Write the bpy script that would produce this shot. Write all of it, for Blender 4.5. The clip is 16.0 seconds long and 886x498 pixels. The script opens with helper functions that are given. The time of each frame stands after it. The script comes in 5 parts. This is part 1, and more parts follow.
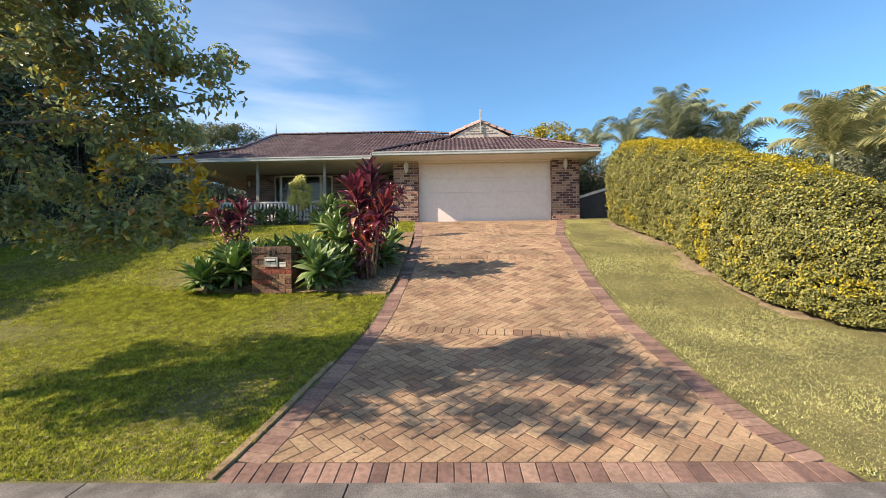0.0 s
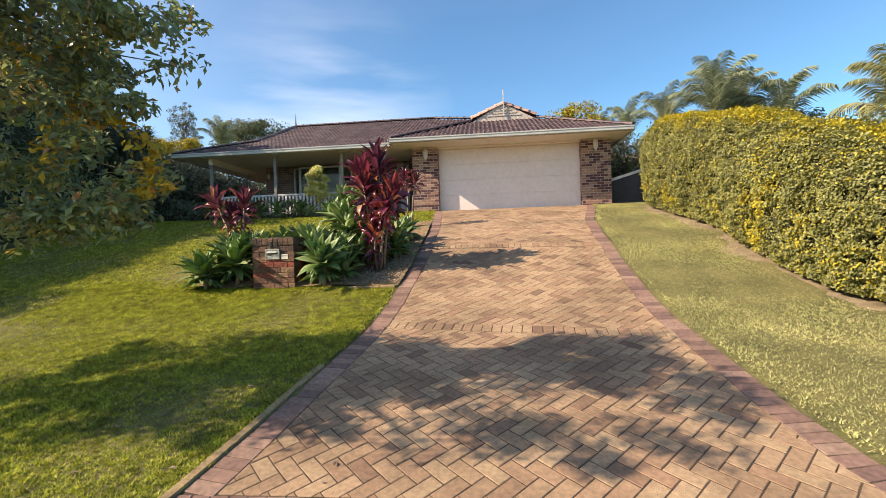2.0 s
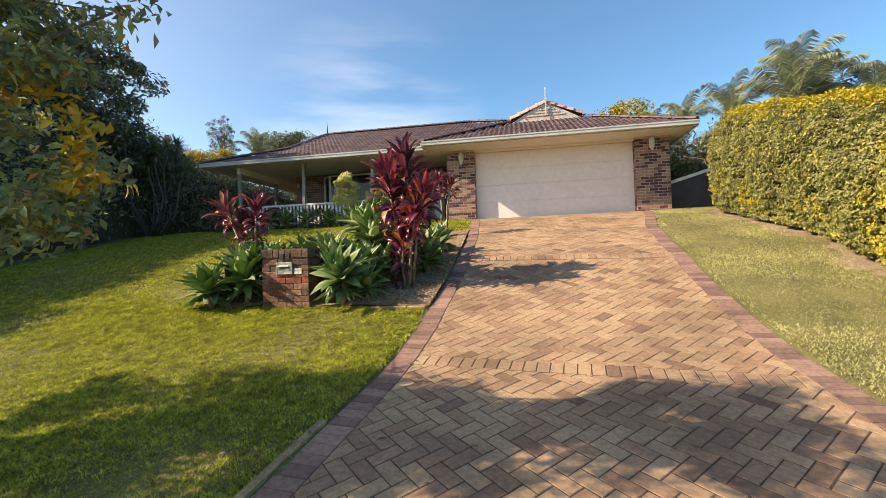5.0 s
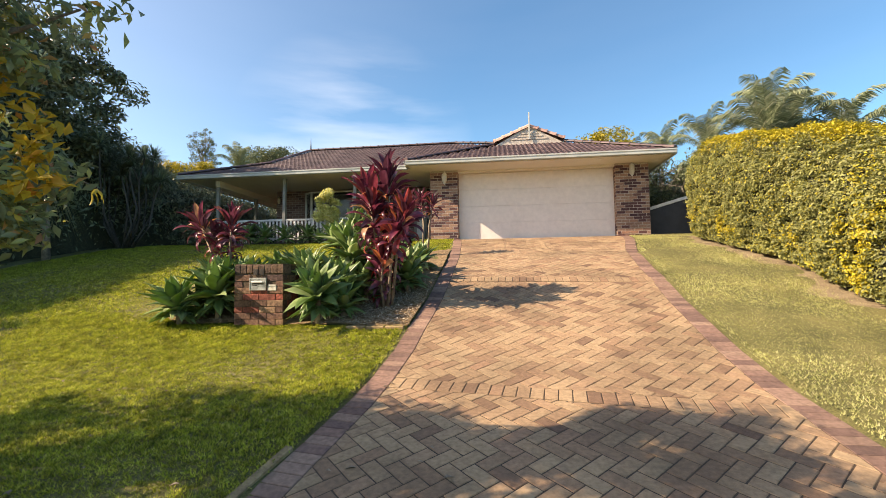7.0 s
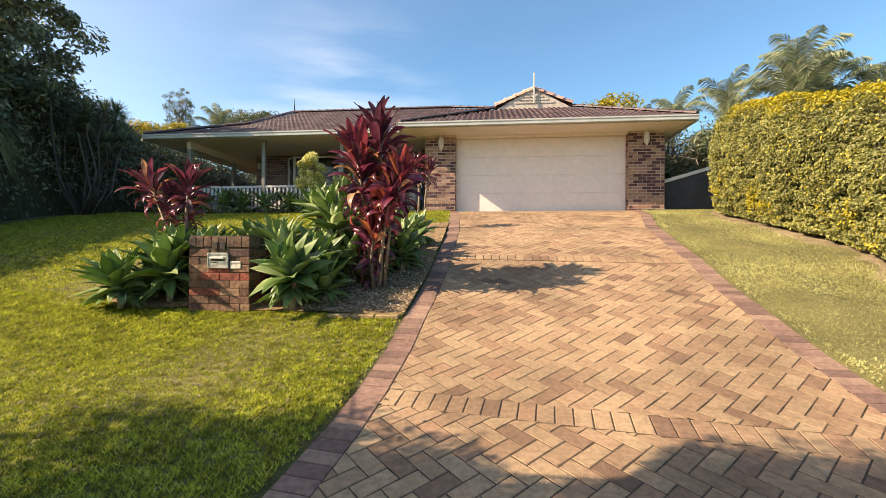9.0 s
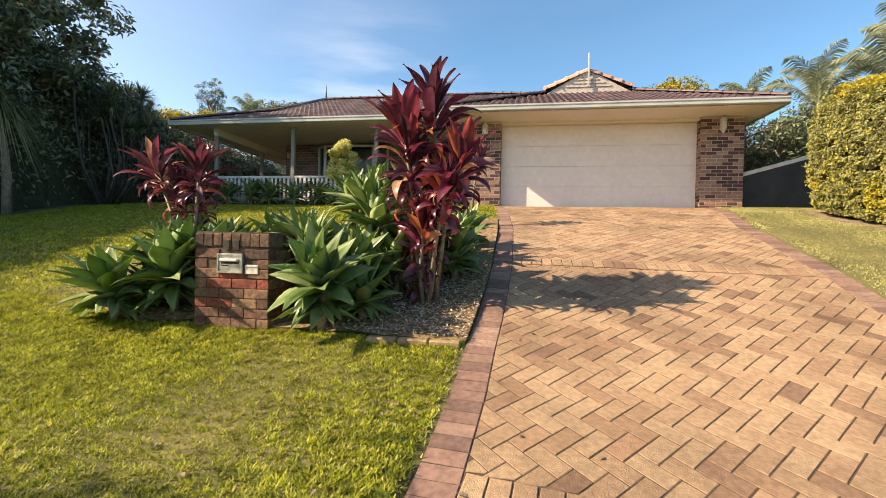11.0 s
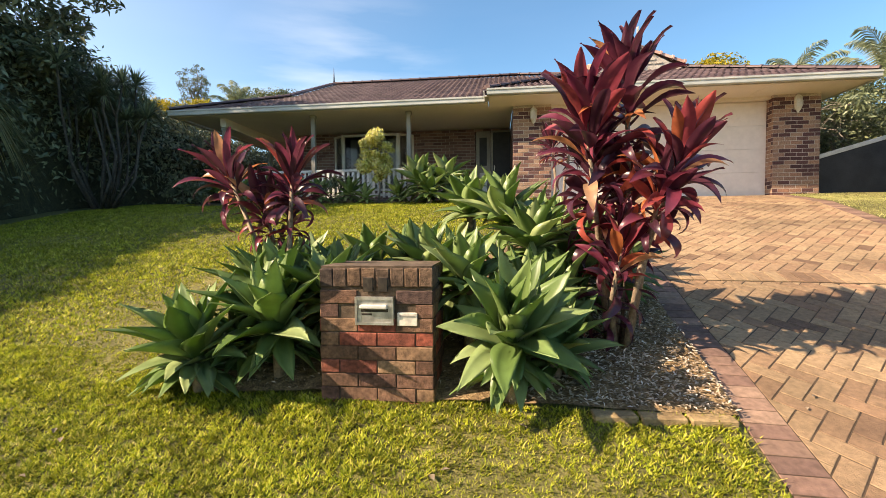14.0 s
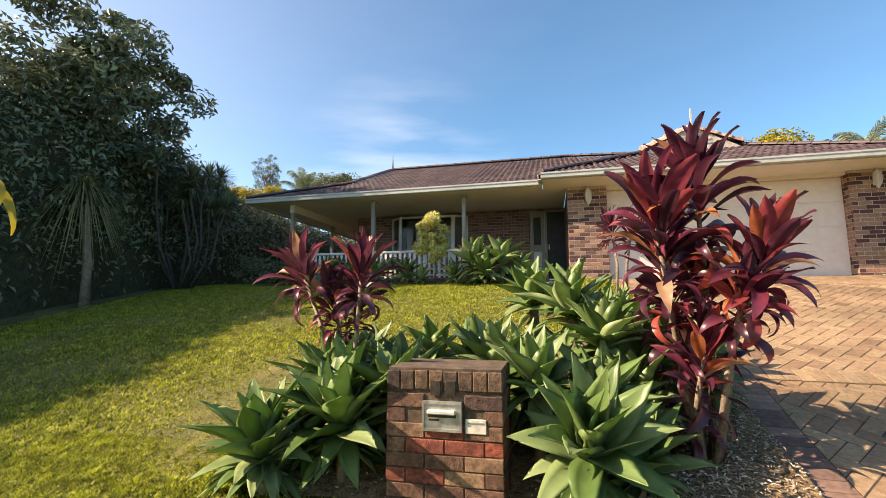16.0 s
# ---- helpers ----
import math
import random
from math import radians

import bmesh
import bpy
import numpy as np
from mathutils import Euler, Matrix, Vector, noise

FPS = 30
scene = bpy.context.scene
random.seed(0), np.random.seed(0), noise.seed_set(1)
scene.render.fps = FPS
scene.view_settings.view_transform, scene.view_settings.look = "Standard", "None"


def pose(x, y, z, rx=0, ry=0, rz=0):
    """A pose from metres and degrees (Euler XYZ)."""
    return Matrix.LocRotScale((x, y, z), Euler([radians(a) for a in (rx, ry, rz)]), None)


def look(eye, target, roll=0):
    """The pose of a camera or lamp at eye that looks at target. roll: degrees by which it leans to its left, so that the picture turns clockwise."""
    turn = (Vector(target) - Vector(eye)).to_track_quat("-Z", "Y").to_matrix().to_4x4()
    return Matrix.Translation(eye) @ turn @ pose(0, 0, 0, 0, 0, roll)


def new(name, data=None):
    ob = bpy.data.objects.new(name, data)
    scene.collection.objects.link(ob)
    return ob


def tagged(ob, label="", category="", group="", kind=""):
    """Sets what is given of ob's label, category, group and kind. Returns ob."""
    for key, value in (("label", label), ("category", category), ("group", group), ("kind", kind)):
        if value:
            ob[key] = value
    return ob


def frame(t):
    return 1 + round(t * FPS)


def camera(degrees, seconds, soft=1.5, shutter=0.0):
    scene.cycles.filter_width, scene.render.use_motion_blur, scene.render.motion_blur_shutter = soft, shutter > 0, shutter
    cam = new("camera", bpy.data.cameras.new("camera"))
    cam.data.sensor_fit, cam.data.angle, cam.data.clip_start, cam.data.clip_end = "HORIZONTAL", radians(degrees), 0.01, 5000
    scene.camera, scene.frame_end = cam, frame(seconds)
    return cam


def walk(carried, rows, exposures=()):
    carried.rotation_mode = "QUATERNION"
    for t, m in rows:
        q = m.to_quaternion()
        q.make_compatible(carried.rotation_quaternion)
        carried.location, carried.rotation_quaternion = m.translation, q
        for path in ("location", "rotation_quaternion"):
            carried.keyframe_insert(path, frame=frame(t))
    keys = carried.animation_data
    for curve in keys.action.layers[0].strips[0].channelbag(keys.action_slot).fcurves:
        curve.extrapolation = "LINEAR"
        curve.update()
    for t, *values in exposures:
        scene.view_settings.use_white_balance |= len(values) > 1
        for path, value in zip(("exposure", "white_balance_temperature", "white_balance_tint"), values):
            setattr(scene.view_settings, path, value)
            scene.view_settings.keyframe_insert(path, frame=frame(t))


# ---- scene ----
cam = camera(89.9, 16.0, soft=0.7)
PATH = [
    (0, (0.244, 0.344, 1.477), (0.195, 2.343, 1.49), -0.8),
    (0.5, (0.345, 0.515, 1.465), (0.248, 2.512, 1.447), -3.4),
    (1, (0.316, 0.748, 1.451), (0.162, 2.742, 1.446), -2.4),
    (1.5, (0.37, 0.918, 1.419), (0.209, 2.912, 1.409), -2.1),
    (2, (0.511, 1.074, 1.413), (0.321, 3.065, 1.392), -1.9),
    (2.5, (0.543, 1.236, 1.388), (0.296, 3.22, 1.341), -2.0),
    (3, (0.476, 1.493, 1.397), (0.204, 3.474, 1.345), -1.8),
    (3.5, (0.501, 1.743, 1.379), (0.229, 3.723, 1.319), -1.8),
    (4, (0.484, 2.045, 1.401), (0.157, 4.017, 1.34), -1.8),
    (4.5, (0.37, 2.208, 1.414), (0.024, 4.177, 1.384), -2.0),
    (4.7, (0.337, 2.234, 1.436), (-0.012, 4.203, 1.432), -2.1),
    (6.8, (0.344, 2.371, 1.422), (0.059, 4.347, 1.549), -0.8),
    (7, (0.335, 2.381, 1.422), (0.072, 4.36, 1.544), -0.7),
    (7.5, (0.329, 2.504, 1.4), (0.13, 4.493, 1.468), -0.7),
    (8, (0.348, 2.803, 1.386), (0.182, 4.795, 1.428), -0.3),
    (8.5, (0.239, 3.101, 1.384), (0.062, 5.093, 1.388), -0.2),
    (9, (0.019, 3.467, 1.476), (-0.196, 5.456, 1.477), 0.2),
    (9.2, (-0.033, 3.589, 1.519), (-0.258, 5.577, 1.507), 0.1),
    (11.3, (-0.651, 4.778, 1.572), (-1.0, 6.747, 1.545), 1.0),
    (11.5, (-0.771, 4.927, 1.625), (-1.13, 6.894, 1.578), 0.6),
    (12, (-1.131, 5.076, 1.67), (-1.506, 7.04, 1.625), -0.5),
    (12.5, (-1.469, 5.169, 1.707), (-1.778, 7.144, 1.653), -2.9),
    (13, (-1.822, 5.342, 1.761), (-2.104, 7.321, 1.688), -0.3),
    (13.5, (-2.058, 5.419, 1.797), (-2.322, 7.4, 1.715), -0.4),
    (14, (-2.223, 5.451, 1.828), (-2.469, 7.434, 1.746), -0.5),
    (14.5, (-2.246, 5.458, 1.852), (-2.498, 7.442, 1.799), -0.4),
    (15, (-2.286, 5.402, 1.953), (-2.61, 7.374, 2.011), -0.8),
    (15.5, (-2.312, 5.361, 1.993), (-2.769, 7.299, 2.178), -0.5),
    (16, (-2.324, 5.416, 2.002), (-2.788, 7.346, 2.249), -0.2),
]
walk(cam, [(t, look(eye, target, roll)) for t, eye, target, roll in PATH], [(0.0, 0.98, 7500, 18), (2.5, 0.98, 7900, 18), (4.5, 1.02, 8200, 18), (7.0, 1.15, 8500, 18), (9.0, 1.2, 8700, 18), (12.5, 1.16, 8700, 18), (14.5, 1.27, 8700, 18), (16.0, 1.2, 8500, 18)])

# ---- world, sun, exposure ----
SUN = Vector((-1.34, -0.48, 1.0)).normalized()          # towards the sun
world = bpy.data.worlds.new("world")
scene.world = world
world.use_nodes = True
wn, wl = world.node_tree.nodes, world.node_tree.links
sky = wn.new("ShaderNodeTexSky")
sky.sky_type, sky.sun_disc = "NISHITA", False
sky.sun_elevation = math.asin(SUN.z)
sky.sun_rotation = math.atan2(SUN.x, SUN.y) % (2 * math.pi)
sky.air_density, sky.dust_density, sky.ozone_density = 1.0, 0.7, 3.0
wn["Background"].inputs["Strength"].default_value = 0.135
# thin high cloud over the blue
wc = wn.new("ShaderNodeTexCoord")
wm = wn.new("ShaderNodeMapping")
wm.inputs["Scale"].default_value = (1.6, 1.2, 9.0)
wm.inputs["Rotation"].default_value = (0.25, 0.18, 0.3)
wnoise = wn.new("ShaderNodeTexNoise")
wnoise.inputs["Scale"].default_value, wnoise.inputs["Detail"].default_value = 1.3, 6.0
wr = wn.new("ShaderNodeValToRGB")
wr.color_ramp.elements[0].position, wr.color_ramp.elements[1].position = 0.40, 0.75
wr.color_ramp.elements[1].color = (0.5, 0.5, 0.5, 1)
wmix = wn.new("ShaderNodeMix")
wmix.data_type = "RGBA"
wmix.inputs[7].default_value = (7.5, 8.0, 8.6, 1)
wl.new(wc.outputs["Generated"], wm.inputs["Vector"])
wl.new(wm.outputs["Vector"], wnoise.inputs["Vector"])
wl.new(wnoise.outputs["Fac"], wr.inputs["Fac"])
# the cloud keeps to one part of the sky, above the house's far end
wd = wn.new("ShaderNodeVectorMath")
wd.operation = "DOT_PRODUCT"
wd.inputs[1].default_value = Vector((-0.34, 1.0, 0.28)).normalized()
wl.new(wc.outputs["Generated"], wd.inputs[0])
wk = wn.new("ShaderNodeMapRange")
for k, v in zip(("From Min", "From Max", "To Min", "To Max"), (0.965, 0.998, 0.02, 0.6)):
    wk.inputs[k].default_value = v
wl.new(wd.outputs["Value"], wk.inputs["Value"])
wx = wn.new("ShaderNodeMath")
wx.operation = "MULTIPLY"
wl.new(wr.outputs["Color"], wx.inputs[0])
wl.new(wk.outputs["Result"], wx.inputs[1])
wl.new(wx.outputs["Value"], wmix.inputs[0])
wt = wn.new("ShaderNodeMix")                 # clear subtropical blue
wt.data_type, wt.blend_type = "RGBA", "MULTIPLY"
wt.inputs[0].default_value = 1.0
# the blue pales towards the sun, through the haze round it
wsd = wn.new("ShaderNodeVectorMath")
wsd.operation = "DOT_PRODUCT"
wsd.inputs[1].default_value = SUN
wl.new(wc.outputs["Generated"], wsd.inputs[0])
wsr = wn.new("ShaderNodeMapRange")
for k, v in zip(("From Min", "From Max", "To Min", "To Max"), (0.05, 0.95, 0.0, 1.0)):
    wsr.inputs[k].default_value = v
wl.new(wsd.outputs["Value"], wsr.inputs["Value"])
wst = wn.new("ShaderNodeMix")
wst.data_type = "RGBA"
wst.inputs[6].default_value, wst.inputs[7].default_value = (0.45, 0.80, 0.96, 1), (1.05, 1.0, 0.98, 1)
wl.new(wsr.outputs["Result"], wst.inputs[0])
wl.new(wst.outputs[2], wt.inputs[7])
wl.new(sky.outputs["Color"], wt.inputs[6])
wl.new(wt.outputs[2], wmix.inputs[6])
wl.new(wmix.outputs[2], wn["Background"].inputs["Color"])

sun_data = bpy.data.lights.new("sun", "SUN")
sun_data.energy, sun_data.angle, sun_data.color = 4.4, radians(0.53), (1.0, 0.92, 0.80)
sun = new("sun", sun_data)
sun.matrix_world = look(SUN * 60, (0, 0, 0))


# ---- materials ----
def material(name, ramp, source="noise", scale=3.0, vary=0.25, vary_scale=40.0, bump=0.15, bump_scale=120.0,
             rough=0.75, metal=0.0, spec=0.4, through_light=0.0, stain=0.0, stain_scale=0.7):
    """Colour ramp driven by noise, by the object or by the loose piece; a fine variation, stains and relief on top."""
    m = bpy.data.materials.new(name)
    m.use_nodes = True
    n, l = m.node_tree.nodes, m.node_tree.links
    b = n["Principled BSDF"]
    geo = n.new("ShaderNodeNewGeometry")

    def noisy(s, detail=4.0):
        t = n.new("ShaderNodeTexNoise")
        t.inputs["Scale"].default_value, t.inputs["Detail"].default_value = s, detail
        l.new(geo.outputs["Position"], t.inputs["Vector"])
        return t.outputs["Fac"]

    cr = n.new("ShaderNodeValToRGB")
    while len(cr.color_ramp.elements) < len(ramp):
        cr.color_ramp.elements.new(0.5)
    for e, (p, c) in zip(cr.color_ramp.elements, ramp):
        e.position, e.color = p, (*c, 1)
    if source == "object":
        l.new(n.new("ShaderNodeObjectInfo").outputs["Random"], cr.inputs["Fac"])
    elif source == "island":
        l.new(geo.outputs["Random Per Island"], cr.inputs["Fac"])
    else:
        l.new(noisy(scale), cr.inputs["Fac"])

    def shade(col, fac, lo, hi, a=0.3, z=0.7):
        mr = n.new("ShaderNodeMapRange")
        for k, v in zip(("From Min", "From Max", "To Min", "To Max"), (a, z, lo, hi)):
            mr.inputs[k].default_value = v
        l.new(fac, mr.inputs["Value"])
        mx = n.new("ShaderNodeMix")
        mx.data_type, mx.blend_type = "RGBA", "MULTIPLY"
        mx.inputs[0].default_value = 1.0
        l.new(col, mx.inputs[6])
        l.new(mr.outputs["Result"], mx.inputs[7])
        return mx.outputs[2]

    col = shade(cr.outputs["Color"], noisy(vary_scale), 1 - vary, 1 + vary)
    if stain:
        col = shade(col, noisy(stain_scale, 6.0), 1 - stain, 1.0, 0.38, 0.55)
    l.new(col, b.inputs["Base Color"])
    b.inputs["Roughness"].default_value, b.inputs["Metallic"].default_value = rough, metal
    b.inputs["Specular IOR Level"].default_value = spec
    if bump:
        bp = n.new("ShaderNodeBump")
        bp.inputs["Strength"].default_value, bp.inputs["Distance"].default_value = bump, 0.01
        l.new(noisy(bump_scale), bp.inputs["Height"])
        l.new(bp.outputs["Normal"], b.inputs["Normal"])
    if through_light:
        tr = n.new("ShaderNodeBsdfTranslucent")
        l.new(col, tr.inputs["Color"])
        mx = n.new("ShaderNodeMixShader")
        mx.inputs[0].default_value = through_light
        l.new(b.outputs["BSDF"], mx.inputs[1])
        l.new(tr.outputs["BSDF"], mx.inputs[2])
        l.new(mx.outputs["Shader"], n["Material Output"].inputs["Surface"])
    return m


def glass_material(name, tint, rough=0.02):
    m = bpy.data.materials.new(name)
    m.use_nodes = True
    b = m.node_tree.nodes["Principled BSDF"]
    b.inputs["Base Color"].default_value = (*tint, 1)
    b.inputs["Roughness"].default_value = rough
    b.inputs["Transmission Weight"].default_value = 1.0
    b.inputs["IOR"].default_value = 1.45
    return m


PAVER = material("clay_paver", [(0, (0.18, 0.107, 0.068)), (0.10, (0.275, 0.17, 0.102)), (0.45, (0.335, 0.222, 0.130)), (0.85, (0.38, 0.264, 0.155)), (1, (0.31, 0.182, 0.110))],
                 "object", vary=0.22, vary_scale=28, bump=0.8, bump_scale=110, rough=0.85, stain=0.3, stain_scale=1.1)
PAVER_REST = material("clay_paver_joined", [(0, (0.18, 0.107, 0.068)), (0.10, (0.275, 0.17, 0.102)), (0.45, (0.335, 0.222, 0.130)), (0.85, (0.38, 0.264, 0.155)), (1, (0.31, 0.182, 0.110))],
                      "island", vary=0.22, vary_scale=28, bump=0.8, bump_scale=110, rough=0.85, stain=0.3, stain_scale=1.1)
PAVER_EDGE = material("edge_paver", [(0, (0.15, 0.09, 0.072)), (0.5, (0.235, 0.14, 0.106)), (1, (0.30, 0.195, 0.14))],
                      "object", vary=0.25, vary_scale=25, bump=0.35, rough=0.8, stain=0.25, stain_scale=1.5)
JOINT = material("joint_sand", [(0.3, (0.035, 0.024, 0.016)), (0.7, (0.10, 0.066, 0.040))], scale=9, bump=0.4)
BRICK = material("brick_face", [(0, (0.070, 0.034, 0.036)), (0.40, (0.12, 0.055, 0.052)), (0.46, (0.25, 0.14, 0.105)), (0.75, (0.37, 0.24, 0.165)), (1, (0.32, 0.17, 0.115))],
                 "object", vary=0.28, vary_scale=45, bump=0.5, bump_scale=180, rough=0.85)
BRICK_DARK = material("weathered_brick", [(0, (0.075, 0.048, 0.043)), (0.22, (0.15, 0.075, 0.055)), (0.55, (0.24, 0.13, 0.082)), (0.74, (0.29, 0.175, 0.105)), (0.8, (0.28, 0.085, 0.058)), (1, (0.33, 0.085, 0.055))],
                      "object", vary=0.45, vary_scale=38, bump=0.7, bump_scale=140, rough=0.9, stain=0.4, stain_scale=9)
BRICK_TOP = material("lichened_brick", [(0, (0.06, 0.045, 0.04)), (0.5, (0.12, 0.078, 0.055)), (1, (0.19, 0.115, 0.072))], "object", vary=0.5, vary_scale=40, bump=0.8, bump_scale=120, rough=0.95, stain=0.4, stain_scale=11)
MORTAR = material("mortar", [(0.3, (0.45, 0.39, 0.33)), (0.7, (0.57, 0.50, 0.43))], scale=14, bump=0.4, rough=0.95)
MORTAR_OLD = material("old_mortar", [(0.3, (0.085, 0.058, 0.04)), (0.7, (0.16, 0.112, 0.075))], scale=14, bump=0.5, rough=0.95, stain=0.3, stain_scale=8)
TILE = material("roof_tile", [(0, (0.060, 0.036, 0.038)), (0.5, (0.088, 0.054, 0.056)), (1, (0.13, 0.084, 0.082))], "object", vary=0.2, vary_scale=18,
                bump=0.3, rough=0.55, spec=0.5)
TILE_REST = material("roof_tile_joined", [(0, (0.060, 0.036, 0.038)), (0.5, (0.088, 0.054, 0.056)), (1, (0.13, 0.084, 0.082))], "island", vary=0.2, vary_scale=18,
                     bump=0.3, rough=0.55, spec=0.5)
CAP_PALE = material("terracotta_cap", [(0, (0.34, 0.19, 0.155)), (1, (0.58, 0.37, 0.30))], "object", vary=0.2, vary_scale=15, rough=0.8)
GUTTER = material("gutter_paint", [(0.3, (0.43, 0.45, 0.41)), (0.7, (0.52, 0.53, 0.49))], scale=1.5, vary=0.06, bump=0.02, rough=0.45, stain=0.12, stain_scale=2)
SOFFIT = material("soffit_paint", [(0.3, (0.74, 0.68, 0.60)), (0.7, (0.80, 0.74, 0.66))], scale=2, vary=0.05, bump=0.03, rough=0.7)
CREAM = material("cream_door_paint", [(0.3, (0.74, 0.66, 0.60)), (0.7, (0.78, 0.70, 0.64))], scale=1.2, vary=0.05, vary_scale=9, bump=0.03, bump_scale=60, rough=0.5)
WHITE = material("white_paint", [(0.3, (0.66, 0.65, 0.60)), (0.7, (0.76, 0.75, 0.70))], scale=3, vary=0.08, bump=0.05, rough=0.55, stain=0.15, stain_scale=5)
POST = material("post_paint", [(0.3, (0.24, 0.23, 0.20)), (0.7, (0.31, 0.30, 0.26))], scale=3, vary=0.1, bump=0.08, rough=0.6)
DARK = material("dark_screen", [(0.3, (0.018, 0.02, 0.022)), (0.7, (0.035, 0.037, 0.04))], scale=6, vary=0.15, bump=0.1, rough=0.6)
FENCE = material("dark_fence", [(0.3, (0.030, 0.032, 0.036)), (0.7, (0.05, 0.052, 0.058))], scale=3, vary=0.15, bump=0.1, rough=0.7)
STEEL = material("brushed_metal", [(0.3, (0.48, 0.47, 0.43)), (0.7, (0.66, 0.65, 0.60))], scale=12, vary=0.12, bump=0.06, rough=0.35, metal=0.7, stain=0.2, stain_scale=12)
PLAQUE = material("white_plaque", [(0.3, (0.66, 0.62, 0.52)), (0.7, (0.78, 0.74, 0.64))], scale=9, vary=0.12, bump=0.05, rough=0.5, stain=0.2, stain_scale=14)
BAR = material("dark_bar", [(0.3, (0.02, 0.016, 0.014)), (0.7, (0.05, 0.04, 0.03))], scale=20, vary=0.3, rough=0.5)
BRASS = material("lamp_metal", [(0.3, (0.42, 0.34, 0.20)), (0.7, (0.62, 0.54, 0.36))], scale=20, vary=0.1, rough=0.3, metal=0.8)
FROST = material("frosted_glass", [(0.3, (0.72, 0.68, 0.58)), (0.7, (0.82, 0.78, 0.68))], scale=20, vary=0.05, bump=0.1, rough=0.15, spec=0.8, through_light=0.4)
PANE = glass_material("window_glass", (0.55, 0.6, 0.6))
ROOM = material("room_dark", [(0.3, (0.05, 0.05, 0.048)), (0.7, (0.09, 0.085, 0.08))], scale=2, rough=0.9)
CONCRETE = material("kerb_concrete", [(0.3, (0.12, 0.112, 0.10)), (0.7, (0.20, 0.188, 0.17))], scale=6, vary=0.3, vary_scale=90, bump=0.5, bump_scale=150, rough=0.9, stain=0.35, stain_scale=2.2)
EDGING = material("pale_edging", [(0.3, (0.26, 0.175, 0.09)), (0.7, (0.42, 0.30, 0.155))], scale=7, vary=0.25, bump=0.5, rough=0.95, stain=0.3, stain_scale=6)
ASPHALT = material("asphalt", [(0.3, (0.04, 0.04, 0.042)), (0.7, (0.065, 0.064, 0.062))], scale=12, vary=0.35, vary_scale=160, bump=0.6, bump_scale=200, rough=0.9)
LAWN_SOIL = material("lawn_ground", [(0.25, (0.07, 0.07, 0.022)), (0.5, (0.13, 0.12, 0.04)), (0.8, (0.21, 0.18, 0.065))], scale=1.6, vary=0.5, vary_scale=70, bump=0.9, bump_scale=90, rough=0.95)
DRY_SOIL = material("dry_soil", [(0.25, (0.14, 0.105, 0.06)), (0.5, (0.23, 0.175, 0.105)), (0.8, (0.32, 0.25, 0.15))], scale=5, vary=0.35, vary_scale=60, bump=0.8, bump_scale=80, rough=0.95)
SOIL = material("bed_mulch", [(0.25, (0.09, 0.055, 0.028)), (0.5, (0.22, 0.145, 0.075)), (0.8, (0.40, 0.29, 0.155))], scale=22, vary=0.45, vary_scale=90, bump=1.0, bump_scale=70, rough=0.95)
CHIP = material("mulch_chip", [(0, (0.22, 0.16, 0.11)), (0.5, (0.42, 0.34, 0.25)), (0.85, (0.58, 0.50, 0.40)), (1, (0.72, 0.67, 0.58))], "island", vary=0.2, rough=0.95, bump=0)
GRASS = material("grass_blade", [(0, (0.09, 0.125, 0.016)), (0.35, (0.28, 0.33, 0.034)), (0.75, (0.475, 0.49, 0.048)), (1, (0.62, 0.55, 0.15))], "island", vary=0.42, vary_scale=7.0,
                 bump=0, rough=0.6, spec=0.25, through_light=0.35)
GRASS_DRY = material("dry_grass_blade", [(0, (0.37, 0.39, 0.13)), (0.45, (0.48, 0.48, 0.19)), (0.8, (0.56, 0.53, 0.235)), (1, (0.64, 0.58, 0.32))], "island", vary=0.3, vary_scale=1.3,
                     bump=0, rough=0.65, spec=0.25, through_light=0.3)
AGAVE = material("agave_leaf", [(0, (0.13, 0.23, 0.065)), (0.5, (0.22, 0.34, 0.115)), (1, (0.38, 0.47, 0.22))], "object", vary=0.14, vary_scale=9, bump=0.05, bump_scale=30,
                 rough=0.4, spec=0.5, through_light=0.45)
CORDY = material("cordyline_leaf", [(0, (0.06, 0.022, 0.036)), (0.45, (0.125, 0.028, 0.05)), (0.72, (0.24, 0.042, 0.075)), (0.88, (0.42, 0.075, 0.065)), (0.95, (0.50, 0.16, 0.06)), (1, (0.55, 0.33, 0.20))], "object",
                 vary=0.3, vary_scale=12, bump=0.05, rough=0.33, spec=0.6, through_light=0.38)
CANE = material("plant_cane", [(0.3, (0.17, 0.125, 0.085)), (0.7, (0.30, 0.235, 0.165))], scale=12, vary=0.3, vary_scale=50, bump=0.5, bump_scale=60, rough=0.85)
BARK_DARK = material("dark_bark", [(0.3, (0.05, 0.043, 0.036)), (0.7, (0.10, 0.088, 0.072))], scale=6, vary=0.35, vary_scale=25, bump=0.8, bump_scale=40, rough=0.9)
BARK = material("grey_bark", [(0.3, (0.12, 0.105, 0.085)), (0.7, (0.22, 0.195, 0.16))], scale=6, vary=0.35, vary_scale=25, bump=0.8, bump_scale=40, rough=0.9)
LEAF_DARK = material("dark_leaf", [(0, (0.075, 0.10, 0.06)), (0.6, (0.15, 0.185, 0.10)), (1, (0.25, 0.28, 0.15))], "island", vary=0.3, vary_scale=0.8, bump=0, rough=0.42, spec=0.6, through_light=0.2)
